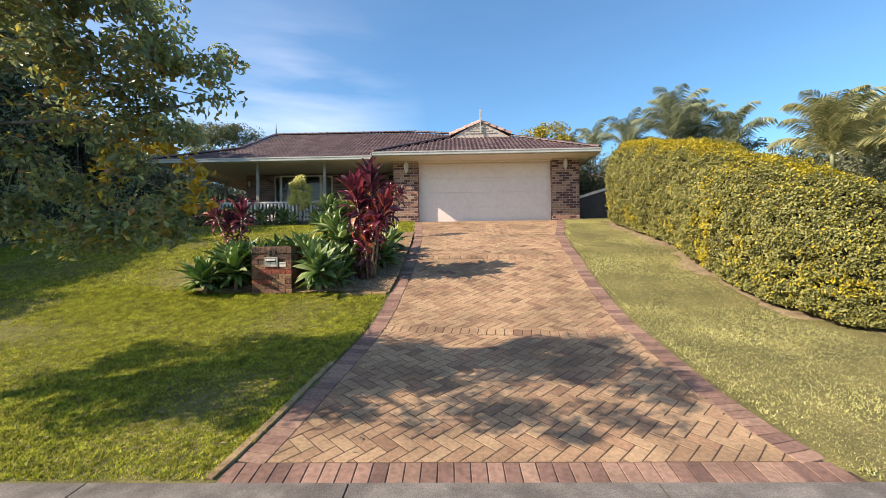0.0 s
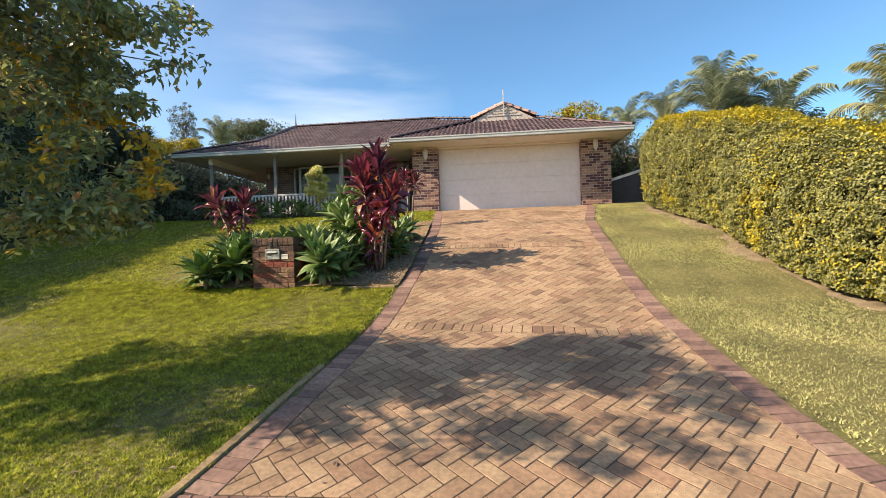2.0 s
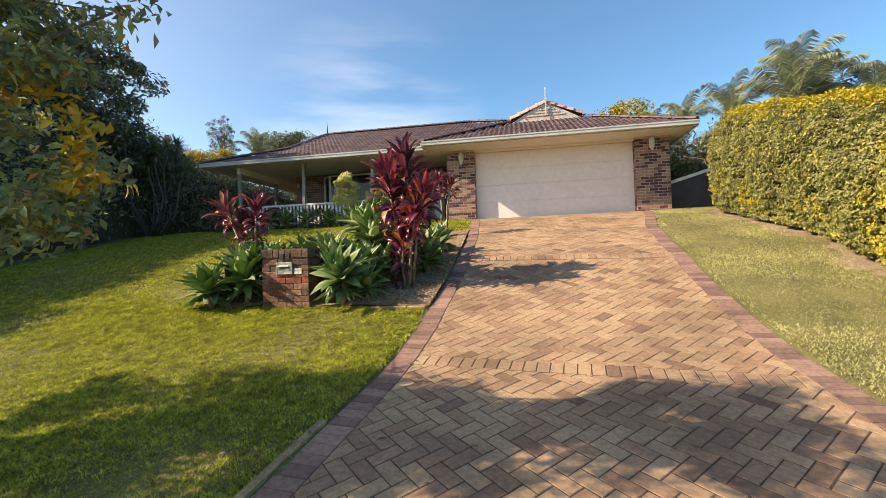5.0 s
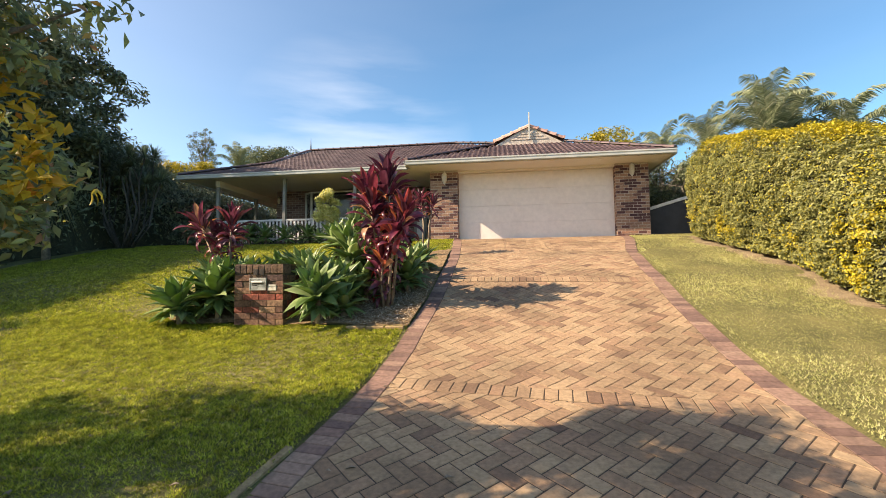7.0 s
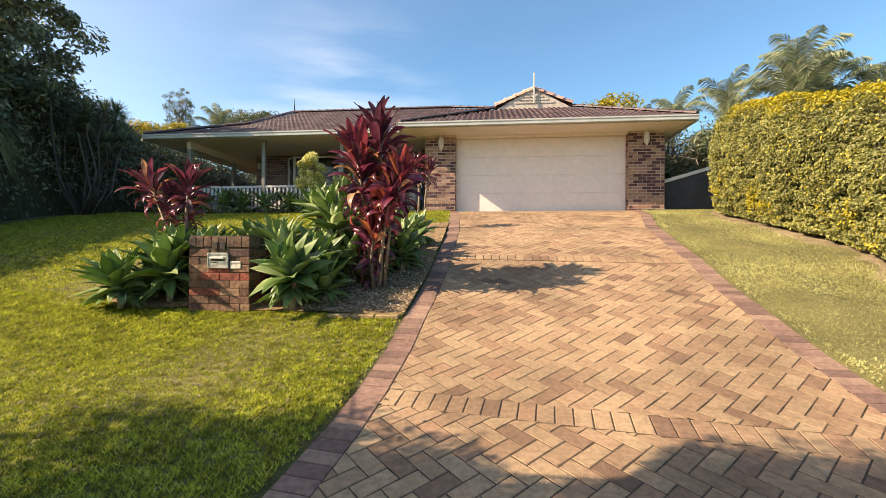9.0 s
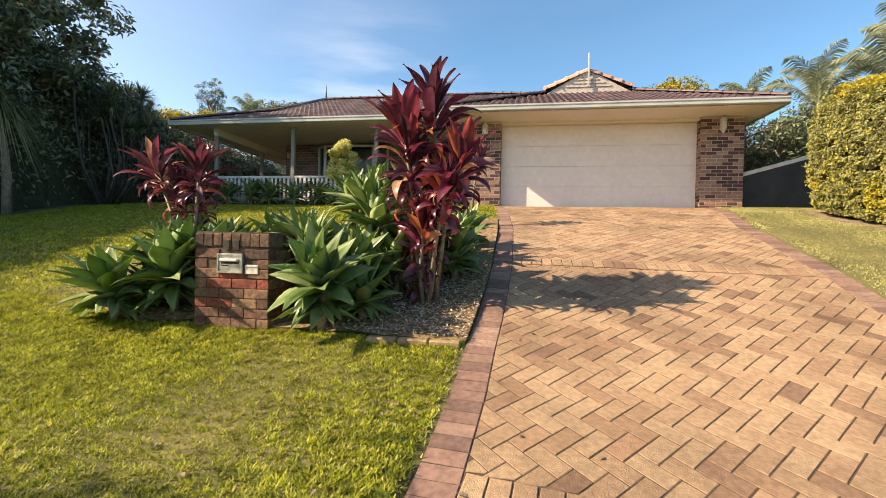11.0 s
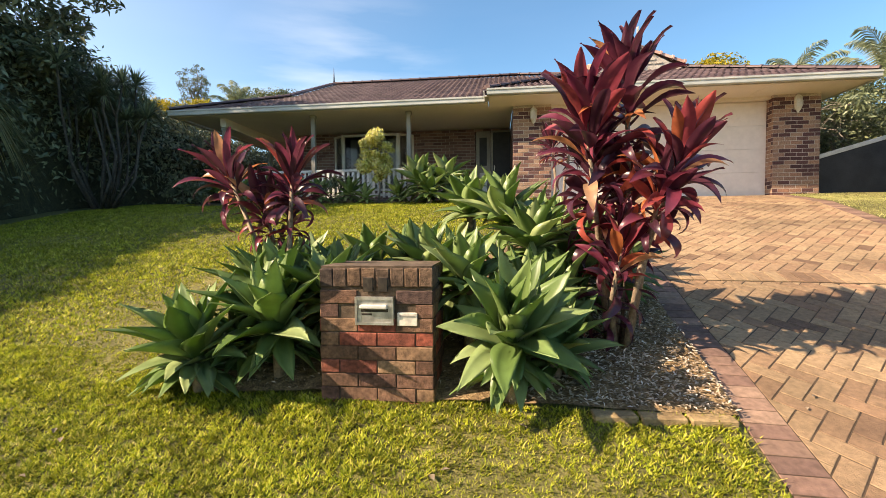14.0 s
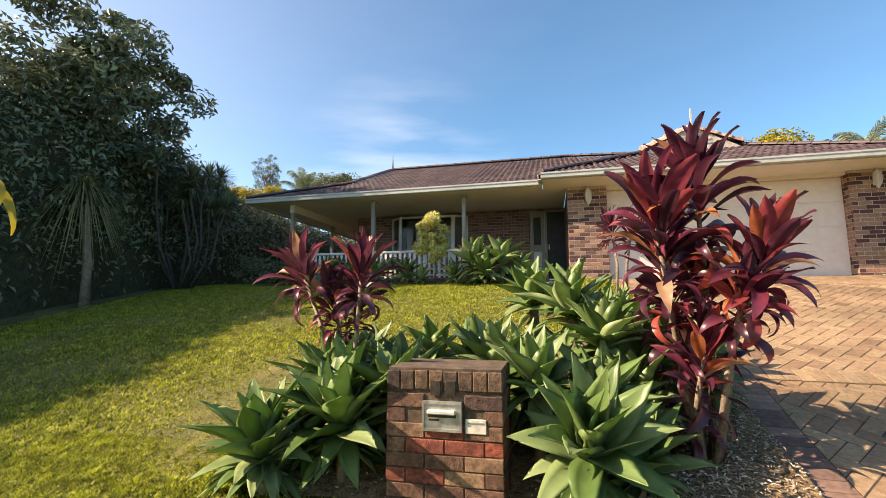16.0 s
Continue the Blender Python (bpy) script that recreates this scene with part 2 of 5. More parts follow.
LEAF_FRONT = material("glossy_tree_leaf", [(0, (0.15, 0.19, 0.10)), (0.5, (0.26, 0.32, 0.14)), (0.84, (0.40, 0.45, 0.16)), (0.91, (0.52, 0.43, 0.07)), (1, (0.48, 0.23, 0.12))], "island",
                      vary=0.3, vary_scale=1.2, bump=0, rough=0.3, spec=0.7, through_light=0.5)
LEAF_AUTUMN = material("autumn_leaf", [(0, (0.38, 0.26, 0.03)), (0.5, (0.62, 0.40, 0.04)), (0.8, (0.66, 0.50, 0.06)), (1, (0.58, 0.22, 0.05))], "island", vary=0.2, vary_scale=8, bump=0, rough=0.45, through_light=0.55)
LEAF_GREY = material("grey_green_leaf", [(0, (0.085, 0.11, 0.055)), (0.6, (0.13, 0.16, 0.075)), (1, (0.20, 0.22, 0.11))], "island", vary=0.25, vary_scale=0.6, bump=0, rough=0.6, through_light=0.25)
LEAF_YELLOW = material("yellow_leaf", [(0, (0.24, 0.22, 0.02)), (0.6, (0.42, 0.34, 0.03)), (1, (0.55, 0.42, 0.05))], "island", vary=0.25, vary_scale=3, bump=0, rough=0.5, through_light=0.35)
LEAF_LIME = material("lime_leaf", [(0, (0.56, 0.55, 0.13)), (0.6, (0.72, 0.69, 0.25)), (1, (0.84, 0.79, 0.44))], "island", vary=0.2, vary_scale=8, bump=0, rough=0.5, through_light=0.35)
HEDGE_GREEN = material("hedge_leaf", [(0, (0.13, 0.145, 0.052)), (0.5, (0.225, 0.235, 0.08)), (1, (0.36, 0.35, 0.11))], "island", vary=0.3, vary_scale=2.2, bump=0, rough=0.5, spec=0.35, through_light=0.25)
HEDGE_GOLD = material("golden_hedge_leaf", [(0, (0.30, 0.28, 0.03)), (0.5, (0.46, 0.39, 0.035)), (1, (0.60, 0.46, 0.045))], "island", vary=0.25, vary_scale=3, bump=0, rough=0.5, through_light=0.3)
# near-black: the shade among the inner twigs is put into this colour
HEDGE_CORE = material("hedge_twig_shade", [(0.3, (0.03, 0.032, 0.016)), (0.7, (0.06, 0.06, 0.03))], scale=9, vary=0.4, bump=0.8, bump_scale=30, rough=0.95)
PALM = material("palm_leaflet", [(0, (0.14, 0.18, 0.10)), (0.6, (0.27, 0.31, 0.18)), (1, (0.46, 0.46, 0.30))], "island", vary=0.2, vary_scale=2, bump=0, rough=0.5, spec=0.3, through_light=0.3)
PALM_GOLD = material("golden_palm_leaflet", [(0, (0.18, 0.20, 0.08)), (0.6, (0.33, 0.33, 0.14)), (1, (0.55, 0.49, 0.24))], "island", vary=0.2, vary_scale=2, bump=0, rough=0.5, spec=0.3, through_light=0.35)
STRAW = material("strappy_leaf", [(0, (0.15, 0.16, 0.06)), (0.6, (0.25, 0.24, 0.09)), (1, (0.36, 0.31, 0.15))], "island", vary=0.2, bump=0, rough=0.5, through_light=0.3)


# ---- building helpers ----
def mesh_of(name, verts, faces, mat, smooth=False):
    me = bpy.data.meshes.new(name)
    me.from_pydata([tuple(v) for v in verts], [], [tuple(f) for f in faces])
    if mat:
        me.materials.append(mat)
    if smooth:
        me.polygons.foreach_set("use_smooth", [True] * len(me.polygons))
    me.update()
    return me


def fast_mesh(name, verts, quads, mat):
    """A mesh of many loose faces from arrays: verts (n, 3), quads (m, 3 or 4)."""
    me = bpy.data.meshes.new(name)
    k = quads.shape[1]
    me.vertices.add(len(verts))
    me.vertices.foreach_set("co", np.ascontiguousarray(verts, dtype=np.float32).ravel())
    me.loops.add(quads.size)
    me.loops.foreach_set("vertex_index", np.ascontiguousarray(quads, dtype=np.int32).ravel())
    me.polygons.add(len(quads))
    me.polygons.foreach_set("loop_start", np.arange(0, quads.size, k, dtype=np.int32))
    me.materials.append(mat)
    me.update(calc_edges=True)
    return me


def thing(name, at, label, category, group="", kind="", rz=0.0):
    ob = new(name)
    ob.empty_display_size = 0.2
    ob.matrix_world = pose(*at, 0, 0, rz)
    return tagged(ob, label, category, group, kind)


def part(name, data, mat, parent, label="", at=None):
    """Links a bmesh or mesh as one mesh object under parent, in the parent's own space."""
    if isinstance(data, bmesh.types.BMesh):
        me = bpy.data.meshes.new(name)
        data.to_mesh(me)
        data.free()
        if mat:
            me.materials.append(mat)
    else:
        me = data
    ob = new(name, me)
    if parent is not None:
        ob.parent = parent
    if at is not None:
        ob.matrix_basis = at
    if label:
        tagged(ob, label)
    return ob


def add_box(bm, x0, x1, y0, y1, z0, z1, bevel=0.0):
    m = Matrix.Translation(((x0 + x1) / 2, (y0 + y1) / 2, (z0 + z1) / 2)) @ Matrix.Diagonal((x1 - x0, y1 - y0, z1 - z0, 1))
    r = bmesh.ops.create_cube(bm, size=1, matrix=m)
    if bevel:
        es = {e for v in r["verts"] for e in v.link_edges}
        bmesh.ops.bevel(bm, geom=list(es), offset=bevel, segments=1, affect="EDGES", profile=0.5)
    return bm


def box(*a, bevel=0.0):
    return add_box(bmesh.new(), *a, bevel=bevel)


def tube(points, radii, sides=8, cap=True):
    """A tapered round stem along points."""
    bm = bmesh.new()
    rings = []
    pts = [Vector(p) for p in points]
    for i, p in enumerate(pts):
        d = (pts[min(i + 1, len(pts) - 1)] - pts[max(i - 1, 0)]).normalized()
        a = d.orthogonal().normalized()
        b = d.cross(a)
        rings.append([bm.verts.new(p + (a * math.cos(2 * math.pi * k / sides) + b * math.sin(2 * math.pi * k / sides)) * radii[i]) for k in range(sides)])
    for r0, r1 in zip(rings, rings[1:]):
        # keep the seam of one ring next to that of the other
        s = min(range(sides), key=lambda q: (r1[q].co - r0[0].co).length)
        for k in range(sides):
            f = bm.faces.new((r0[k], r0[(k + 1) % sides], r1[(s + k + 1) % sides], r1[(s + k) % sides]))
            f.smooth = True
    if cap:
        bm.faces.new(rings[-1])
        bm.faces.new(rings[0][::-1])
    bmesh.ops.recalc_face_normals(bm, faces=bm.faces)
    return bm


def lathe(profile, sides=16):
    bm = bmesh.new()
    rings = [[bm.verts.new((r * math.cos(2 * math.pi * k / sides), r * math.sin(2 * math.pi * k / sides), z)) for k in range(sides)] for r, z in profile]
    for r0, r1 in zip(rings, rings[1:]):
        for k in range(sides):
            bm.faces.new((r0[k], r0[(k + 1) % sides], r1[(k + 1) % sides], r1[k]))
    bm.faces.new(rings[0][::-1])
    bm.faces.new(rings[-1])
    return bm


def block_mesh(name, sx, sy, sz, mat, ch=0.006):
    """A piece with chamfered upper edges, its top face at z = 0."""
    x, y = sx / 2, sy / 2
    v = [(-x + ch, -y + ch, 0), (x - ch, -y + ch, 0), (x - ch, y - ch, 0), (-x + ch, y - ch, 0),
         (-x, -y, -ch), (x, -y, -ch), (x, y, -ch), (-x, y, -ch), (-x, -y, -sz), (x, -y, -sz), (x, y, -sz), (-x, y, -sz)]
    f = [(0, 1, 2, 3)]
    for a in (0, 4):
        f += [(a + 4 + i, a + 4 + (i + 1) % 4, a + (i + 1) % 4, a + i) for i in range(4)]
    return mesh_of(name, v, f, mat)


def leaf_cloud(name, pts, nrm, length, width, mat, rng, spread=0.8, droop=0.0):
    """Loose leaves, each a folded blade of two quads, at pts, roughly facing nrm."""
    n = len(pts)
    nrm = nrm + rng.normal(0, spread, (n, 3))
    nrm /= np.linalg.norm(nrm, axis=1)[:, None] + 1e-9
    a = rng.normal(0, 1, (n, 3))
    a[:, 2] -= droop
    a -= (a * nrm).sum(1)[:, None] * nrm
    a /= np.linalg.norm(a, axis=1)[:, None] + 1e-9
    b = np.cross(nrm, a)
    s = rng.uniform(0.65, 1.25, n)[:, None]
    L, W = a * length * s, b * width * s
    lift = nrm * (width * s * 0.35)
    v = np.stack([pts - L * 0.5, pts + W * 0.5 + lift, pts + L * 0.55, pts - W * 0.5 + lift], 1)
    base = np.arange(n)[:, None] * 4
    tri = np.concatenate([base + np.array([0, 1, 2]), base + np.array([0, 2, 3])], 0)
    return fast_mesh(name, v.reshape(-1, 3), tri, mat)


# ---- lie of the land ----
PROFILE_Y = [-400, -7, -6.6, 2.5, 2.9, 3.05, 3.4, 3.6, 4.65, 6.1, 6.7, 7.5, 8.05, 9.2, 10.1, 12, 14.16, 16.04, 18, 60, 500]
PROFILE_Z = [-0.4, -0.1, -0.3, -0.27, -0.25, -0.16, -0.11, -0.08, 0.1, 0.33, 0.42, 0.6, 0.76, 1.06, 1.36, 1.83, 2.29, 2.55, 2.6, 2.7, 2.7]
LEFT_Y, LEFT_X = [3.4, 4.25, 6.15, 7.4, 8.05, 8.5, 10, 12, 14.0, 15.0, 16.3], [-1.46, -1.30, -1.02, -0.92, -0.89, -0.86, -0.80, -0.82, -0.95, -1.05, -1.15]
RIGHT_Y, RIGHT_X = [3.4, 4.0, 4.65, 6.85, 8.0, 10.7, 12.5, 14.2, 15.2, 16.3], [3.02, 2.86, 2.78, 2.80, 2.84, 3.02, 3.25, 3.70, 3.92, 4.05]


def gz(y):
    return float(np.interp(y, PROFILE_Y, PROFILE_Z))


def left_edge(y):
    return float(np.interp(y, LEFT_Y, LEFT_X))


def right_edge(y):
    return float(np.interp(y, RIGHT_Y, RIGHT_X))


def slope_deg(y):
    return math.degrees(math.atan((gz(y + 0.08) - gz(y - 0.08)) / 0.16))


BED = [(-0.895, 8.06), (-1.45, 8.06), (-2.2, 8.08), (-3.4, 8.12), (-4.2, 8.10), (-4.5, 8.30), (-4.5, 8.8), (-4.4, 9.4), (-3.6, 10.1), (-2.4, 10.9), (-1.6, 12.4), (-0.89, 13.0), (-0.825, 11.5), (-0.81, 9.8), (-0.865, 8.5)]


def inside(poly, x, y):
    c = False
    for (x0, y0), (x1, y1) in zip(poly, poly[1:] + poly[:1]):
        if (y0 > y) != (y1 > y) and x < x0 + (y - y0) * (x1 - x0) / (y1 - y0):
            c = not c
    return c


# ---- ground, road, kerb ----
def grid_sheet(xs, ys, zf, mat, name):
    v = [(x, y, zf(x, y)) for y in ys for x in xs]
    n = len(xs)
    f = [(j * n + i, j * n + i + 1, (j + 1) * n + i + 1, (j + 1) * n + i) for j in range(len(ys) - 1) for i in range(n - 1)]
    return mesh_of(name, v, f, mat, True)


def lawn_z(x, y):
    z = gz(y)
    if y < 3.35:
        return z - 0.12
    if left_edge(y) - 0.02 < x < right_edge(y) + 0.02 and y < 16.5:
        return z - 0.034
    return z + 0.012 + 0.018 * noise.noise(Vector((x * 0.7, y * 0.7, 0)))


gxs = [-500, -200, -80, -40, -25] + [round(-18 + 0.25 * i, 3) for i in range(121)] + [16, 22, 40, 80, 200, 500]
gys = [-500, -150, -50, -20, -10, -7, -6.6, -3, 0, 2, 2.5, 2.9, 3.05, 3.3, 3.4] + [round(3.6 + 0.2 * i, 3) for i in range(72)] + [18.5, 20, 24, 30, 45, 60, 120, 500]
tagged(new("ground", grid_sheet(gxs, gys, lawn_z, LAWN_SOIL, "ground")), "mown lawn ground rising from the street to the house", "lawn", kind="structure")
tagged(new("road", grid_sheet([-300, -60, -20, 0, 20, 60, 300], [-6.6, -3, 0, 2.5], lambda x, y: gz(y) + 0.004, ASPHALT, "road")), "grey asphalt suburban street beside the kerb", "road", kind="structure")

kerb = thing("kerb", (0, 0, 0), "weathered grey concrete layback kerb along the street", "kerb", kind="structure")
KERB_X = [-40, -20, -10, -6.1, -4.2, -2.34, -0.5, 1.6, 3.7, 5.8, 10, 20, 40]
for x0, x1 in zip(KERB_X, KERB_X[1:]):
    prof = [(2.45, -0.33), (2.45, -0.255), (2.9, -0.235), (3.05, -0.15), (3.12, -0.115), (3.385, -0.10), (3.39, -0.33)]
    v = [(x, y, z) for x in (x0 + 0.006, x1 - 0.006) for y, z in prof]
    n = len(prof)
    f = [(i, i + 1, n + i + 1, n + i) for i in range(n - 1)] + [tuple(range(n))[::-1], tuple(range(n, 2 * n))]
    part("kerb_section", mesh_of("kerb_section", v, f, CONCRETE), None, kerb)

# ---- house ----
GX0, GX1, GY = -2.45, 5.13, 15.14          # garage eave
VX0, VY = -10.3, 15.68                     # veranda eave
EZ, PITCH = 4.85, 0.42                     # top of the gutter, rise of the roof
SOFF = 4.72
FLOOR = 2.58
WALL_Y = 18.3

house = thing("house", (0, 0, 0), "single-storey brick house with maroon tiled hip roof and veranda", "house")


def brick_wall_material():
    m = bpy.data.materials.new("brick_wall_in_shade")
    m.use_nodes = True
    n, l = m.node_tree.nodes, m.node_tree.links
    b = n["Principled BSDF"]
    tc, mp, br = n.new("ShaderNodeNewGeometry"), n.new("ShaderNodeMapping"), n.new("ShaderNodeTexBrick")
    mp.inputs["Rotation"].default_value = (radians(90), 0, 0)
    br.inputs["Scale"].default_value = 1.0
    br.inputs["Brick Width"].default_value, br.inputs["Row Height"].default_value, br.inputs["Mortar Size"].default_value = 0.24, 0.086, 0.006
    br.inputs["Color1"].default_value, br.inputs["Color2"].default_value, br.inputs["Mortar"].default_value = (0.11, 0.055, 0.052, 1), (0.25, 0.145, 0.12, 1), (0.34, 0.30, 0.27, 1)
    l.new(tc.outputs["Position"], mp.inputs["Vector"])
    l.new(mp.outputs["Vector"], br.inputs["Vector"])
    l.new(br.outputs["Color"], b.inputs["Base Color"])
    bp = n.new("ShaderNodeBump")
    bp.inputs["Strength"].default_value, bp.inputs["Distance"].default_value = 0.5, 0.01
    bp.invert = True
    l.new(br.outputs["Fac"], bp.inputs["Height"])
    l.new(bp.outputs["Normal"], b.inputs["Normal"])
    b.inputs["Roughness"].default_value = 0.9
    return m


WALL = brick_wall_material()

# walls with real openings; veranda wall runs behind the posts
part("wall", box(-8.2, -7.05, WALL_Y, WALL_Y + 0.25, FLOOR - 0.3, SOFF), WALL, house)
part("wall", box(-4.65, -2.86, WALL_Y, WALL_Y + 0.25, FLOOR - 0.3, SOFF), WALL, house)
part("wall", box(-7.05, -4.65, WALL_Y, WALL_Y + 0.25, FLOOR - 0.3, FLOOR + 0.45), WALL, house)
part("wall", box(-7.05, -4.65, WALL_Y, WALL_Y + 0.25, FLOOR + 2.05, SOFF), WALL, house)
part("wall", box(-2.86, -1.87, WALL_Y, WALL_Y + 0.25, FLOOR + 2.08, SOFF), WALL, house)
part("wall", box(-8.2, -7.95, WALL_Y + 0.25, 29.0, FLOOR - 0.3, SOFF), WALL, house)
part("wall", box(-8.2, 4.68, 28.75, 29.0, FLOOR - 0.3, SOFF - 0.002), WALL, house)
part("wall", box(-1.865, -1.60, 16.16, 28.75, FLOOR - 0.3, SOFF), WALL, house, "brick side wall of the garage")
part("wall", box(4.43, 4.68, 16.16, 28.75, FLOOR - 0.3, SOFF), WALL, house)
part("garage_ceiling", box(-1.6, 4.43, 16.4, 28.7, SOFF - 0.06, SOFF - 0.01), SOFFIT, house)
part("veranda_floor", box(-9.9, -1.9, 16.0, WALL_Y, 2.2, FLOOR), CONCRETE, house, "grey concrete veranda slab")
part("room_floor", box(-7.95, -1.87, WALL_Y + 0.25, 28.7, 2.3, FLOOR), ROOM, house)
part("lintel", box(-1.0, 3.75, 16.14, 16.40, 4.655, SOFF), SOFFIT, house, "cream lintel over the garage door")

# soffits, one for the garage eave and one for the veranda
part("soffit", box(GX0 + 0.03, GX1 - 0.03, GY + 0.03, 16.5, SOFF, SOFF + 0.02), SOFFIT, house, "cream painted garage eave lining")
part("soffit", box(VX0 + 0.03, GX0 + 0.02, VY + 0.03, 16.2, SOFF + 0.022, SOFF + 0.04), SOFFIT, house, "cream painted veranda eave lining")
part("veranda_ceiling", box(-10.2, -1.87, 16.2, WALL_Y + 0.2, SOFF + 0.022, SOFF + 0.04), SOFFIT, house, "cream painted veranda ceiling")
part("room_ceiling", box(-7.95, -1.61, WALL_Y + 0.2, 28.7, SOFF - 0.05, SOFF), SOFFIT, house)
part("soffit", box(VX0 + 0.03, -7.96, WALL_Y + 0.2, 29.4, SOFF + 0.022, SOFF + 0.04), SOFFIT, house)
part("soffit", box(4.68, GX1 - 0.03, 16.5, 29.4, SOFF, SOFF + 0.02), SOFFIT, house)
for k in range(1, 4):
    part("cover_strip", box(GX0 + 1.9 * k - 0.02, GX0 + 1.9 * k + 0.02, GY + 0.04, 16.04, SOFF - 0.006, SOFF - 0.001), SOFFIT, house)


# gutters: a stepped quad profile swept along each eave, with the fascia behind it
def gutter(x0, y0, x1, y1, label=""):
    d = Vector((x1 - x0, y1 - y0, 0))
    out = Vector((d.y, -d.x, 0)).normalized()
    prof = [(0.0, -0.13), (0.105, -0.13), (0.115, -0.115), (0.115, -0.045), (0.13, -0.035), (0.13, 0.0), (0.115, 0.0), (0.105, -0.03), (0.10, -0.10), (0.0, -0.10)]
    n = len(prof)
    v = [Vector((x, y, EZ + z)) + out * (o - 0.05) for x, y in ((x0, y0), (x1, y1)) for o, z in prof]
    f = [(i, (i + 1) % n, n + (i + 1) % n, n + i) for i in range(n)] + [tuple(range(n))[::-1], tuple(range(n, 2 * n))]
    part("gutter", mesh_of("gutter", v, f, GUTTER), None, house, label)


gutter(GX0, GY, GX1, GY, "pale grey-green metal gutter")
gutter(GX1, GY + 0.07, GX1, 29.4)
gutter(GX0, VY - 0.08, GX0, GY + 0.07)
gutter(VX0, VY, GX0 - 0.06, VY)
gutter(VX0, 29.4, VX0, VY + 0.07)
part("fascia", box(GX0 + 0.01, GX1 - 0.01, GY + 0.052, GY + 0.075, SOFF - 0.012, EZ - 0.01), SOFFIT, house)
part("fascia", box(VX0 + 0.01, GX0 + 0.01, VY + 0.052, VY + 0.075, SOFF - 0.005, EZ - 0.01), SOFFIT, house)

# veranda posts, side beam and picket rail
part("beam", box(-9.25, -9.11, 16.13, 26.0, 4.53, SOFF + 0.02), SOFFIT, house, "cream veranda side beam")
for px, py in ((-4.37, 16.2), (-6.80, 16.2), (-9.18, 16.2), (-9.18, 18.5), (-9.18, 20.9)):
    post = part("post", box(px - 0.05, px + 0.05, py - 0.05, py + 0.05, FLOOR - 0.25, SOFF + 0.021 if px > -9.05 else 4.53, bevel=0.006), POST, house, "grey-green square veranda post")
    part("bracket", box(px - 0.07, px + 0.07, py - 0.06, py + 0.06, SOFF - 0.06 if px > -9.05 else 4.44, SOFF + 0.015 if px > -9.05 else 4.50, bevel=0.008), POST, post)
for x0, x1 in ((-9.13, -6.85), (-6.75, -4.42)):
    part("rail", box(x0, x1, 16.16, 16.24, 3.31, 3.37, bevel=0.01), WHITE, house, "white painted hand rail")
    part("rail", box(x0, x1, 16.18, 16.22, 2.70, 2.76, bevel=0.006), WHITE, house)
    n = int((x1 - x0) / 0.125)
    for i in range(n):
        x = x0 + (i + 0.5) * (x1 - x0) / n
        part("picket", box(x - 0.033, x + 0.033, 16.155, 16.178, 2.66, 3.30, bevel=0.004), WHITE, house)
for i in range(18):
    y = 16.4 + i * 0.125
    part("picket", box(-9.20, -9.18, y - 0.033, y + 0.033, 2.66, 3.30, bevel=0.004), WHITE, house)
part("rail", box(-9.22, -9.14, 16.25, 18.45, 3.31, 3.37, bevel=0.01), WHITE, house)

# bay window: three framed lights with a diamond security grille
bay_pts = [(-7.05, WALL_Y), (-6.70, 18.02), (-5.05, 18.02), (-4.65, WALL_Y)]
for (xa, ya), (xb, yb) in zip(bay_pts, bay_pts[1:]):
    L = math.hypot(xb - xa, yb - ya)
    win = part("window", box(0, L, -0.02, 0.05, FLOOR + 0.42, FLOOR + 0.47), WHITE, house, "white framed bay window with security grille",
               pose(xa, ya, 0, 0, 0, math.degrees(math.atan2(yb - ya, xb - xa))))
    z0, z1 = FLOOR + 0.47, FLOOR + 2.05
    n_l = 2 if L > 1 else 1
    part("frame", box(0, L, 0, 0.06, z1 - 0.06, z1), WHITE, win)
    part("frame", box(0, 0.06, 0, 0.06, z0, z1 - 0.06), WHITE, win)
    part("frame", box(L - 0.06, L, 0, 0.06, z0, z1 - 0.06), WHITE, win)
    if n_l == 2:
        part("mullion", box(L / 2 - 0.03, L / 2 + 0.03, 0, 0.06, z0, z1 - 0.06), WHITE, win)
    pane = part("pane", box(0.06, L - 0.06, 0.035, 0.041, z0, z1 - 0.06), PANE, win)
    pane.visible_shadow = False
    gr = bmesh.new()
    h = z1 - z0 - 0.06
    s = 0.11
    w_in = L - 0.12
    for k in range(-int(h / s) - 1, int(w_in / s) + 2):
        for sgn in (1, -1):
            b0, b1 = max(0.0, k * s), min(w_in, k * s + h)
            if b1 - b0 < 0.03:
                continue
            za, zb = b0 - k * s, b1 - k * s
            if sgn < 0:
                za, zb = h - za, h - zb
            p, q = Vector((0.06 + b0, 0.012, z0 + za)), Vector((0.06 + b1, 0.012, z0 + zb))
            nrm = Vector((-(q - p).z, 0, (q - p).x)).normalized() * 0.006
            vs = [gr.verts.new(c) for c in (p - nrm, q - nrm, q + nrm, p + nrm)]
            gr.faces.new(vs)
    bmesh.ops.solidify(gr, geom=gr.faces[:], thickness=0.006)
    part("grille", gr, WHITE, win, "white diamond security grille")
    part("brick_sill", box(0, L, -0.03, 0.06, FLOOR - 0.05, FLOOR + 0.42), WALL, win)
part("curtain", box(-6.6, -5.2, 18.45, 18.48, FLOOR + 0.4, FLOOR + 2.0), SOFFIT, house, "pale window curtain")

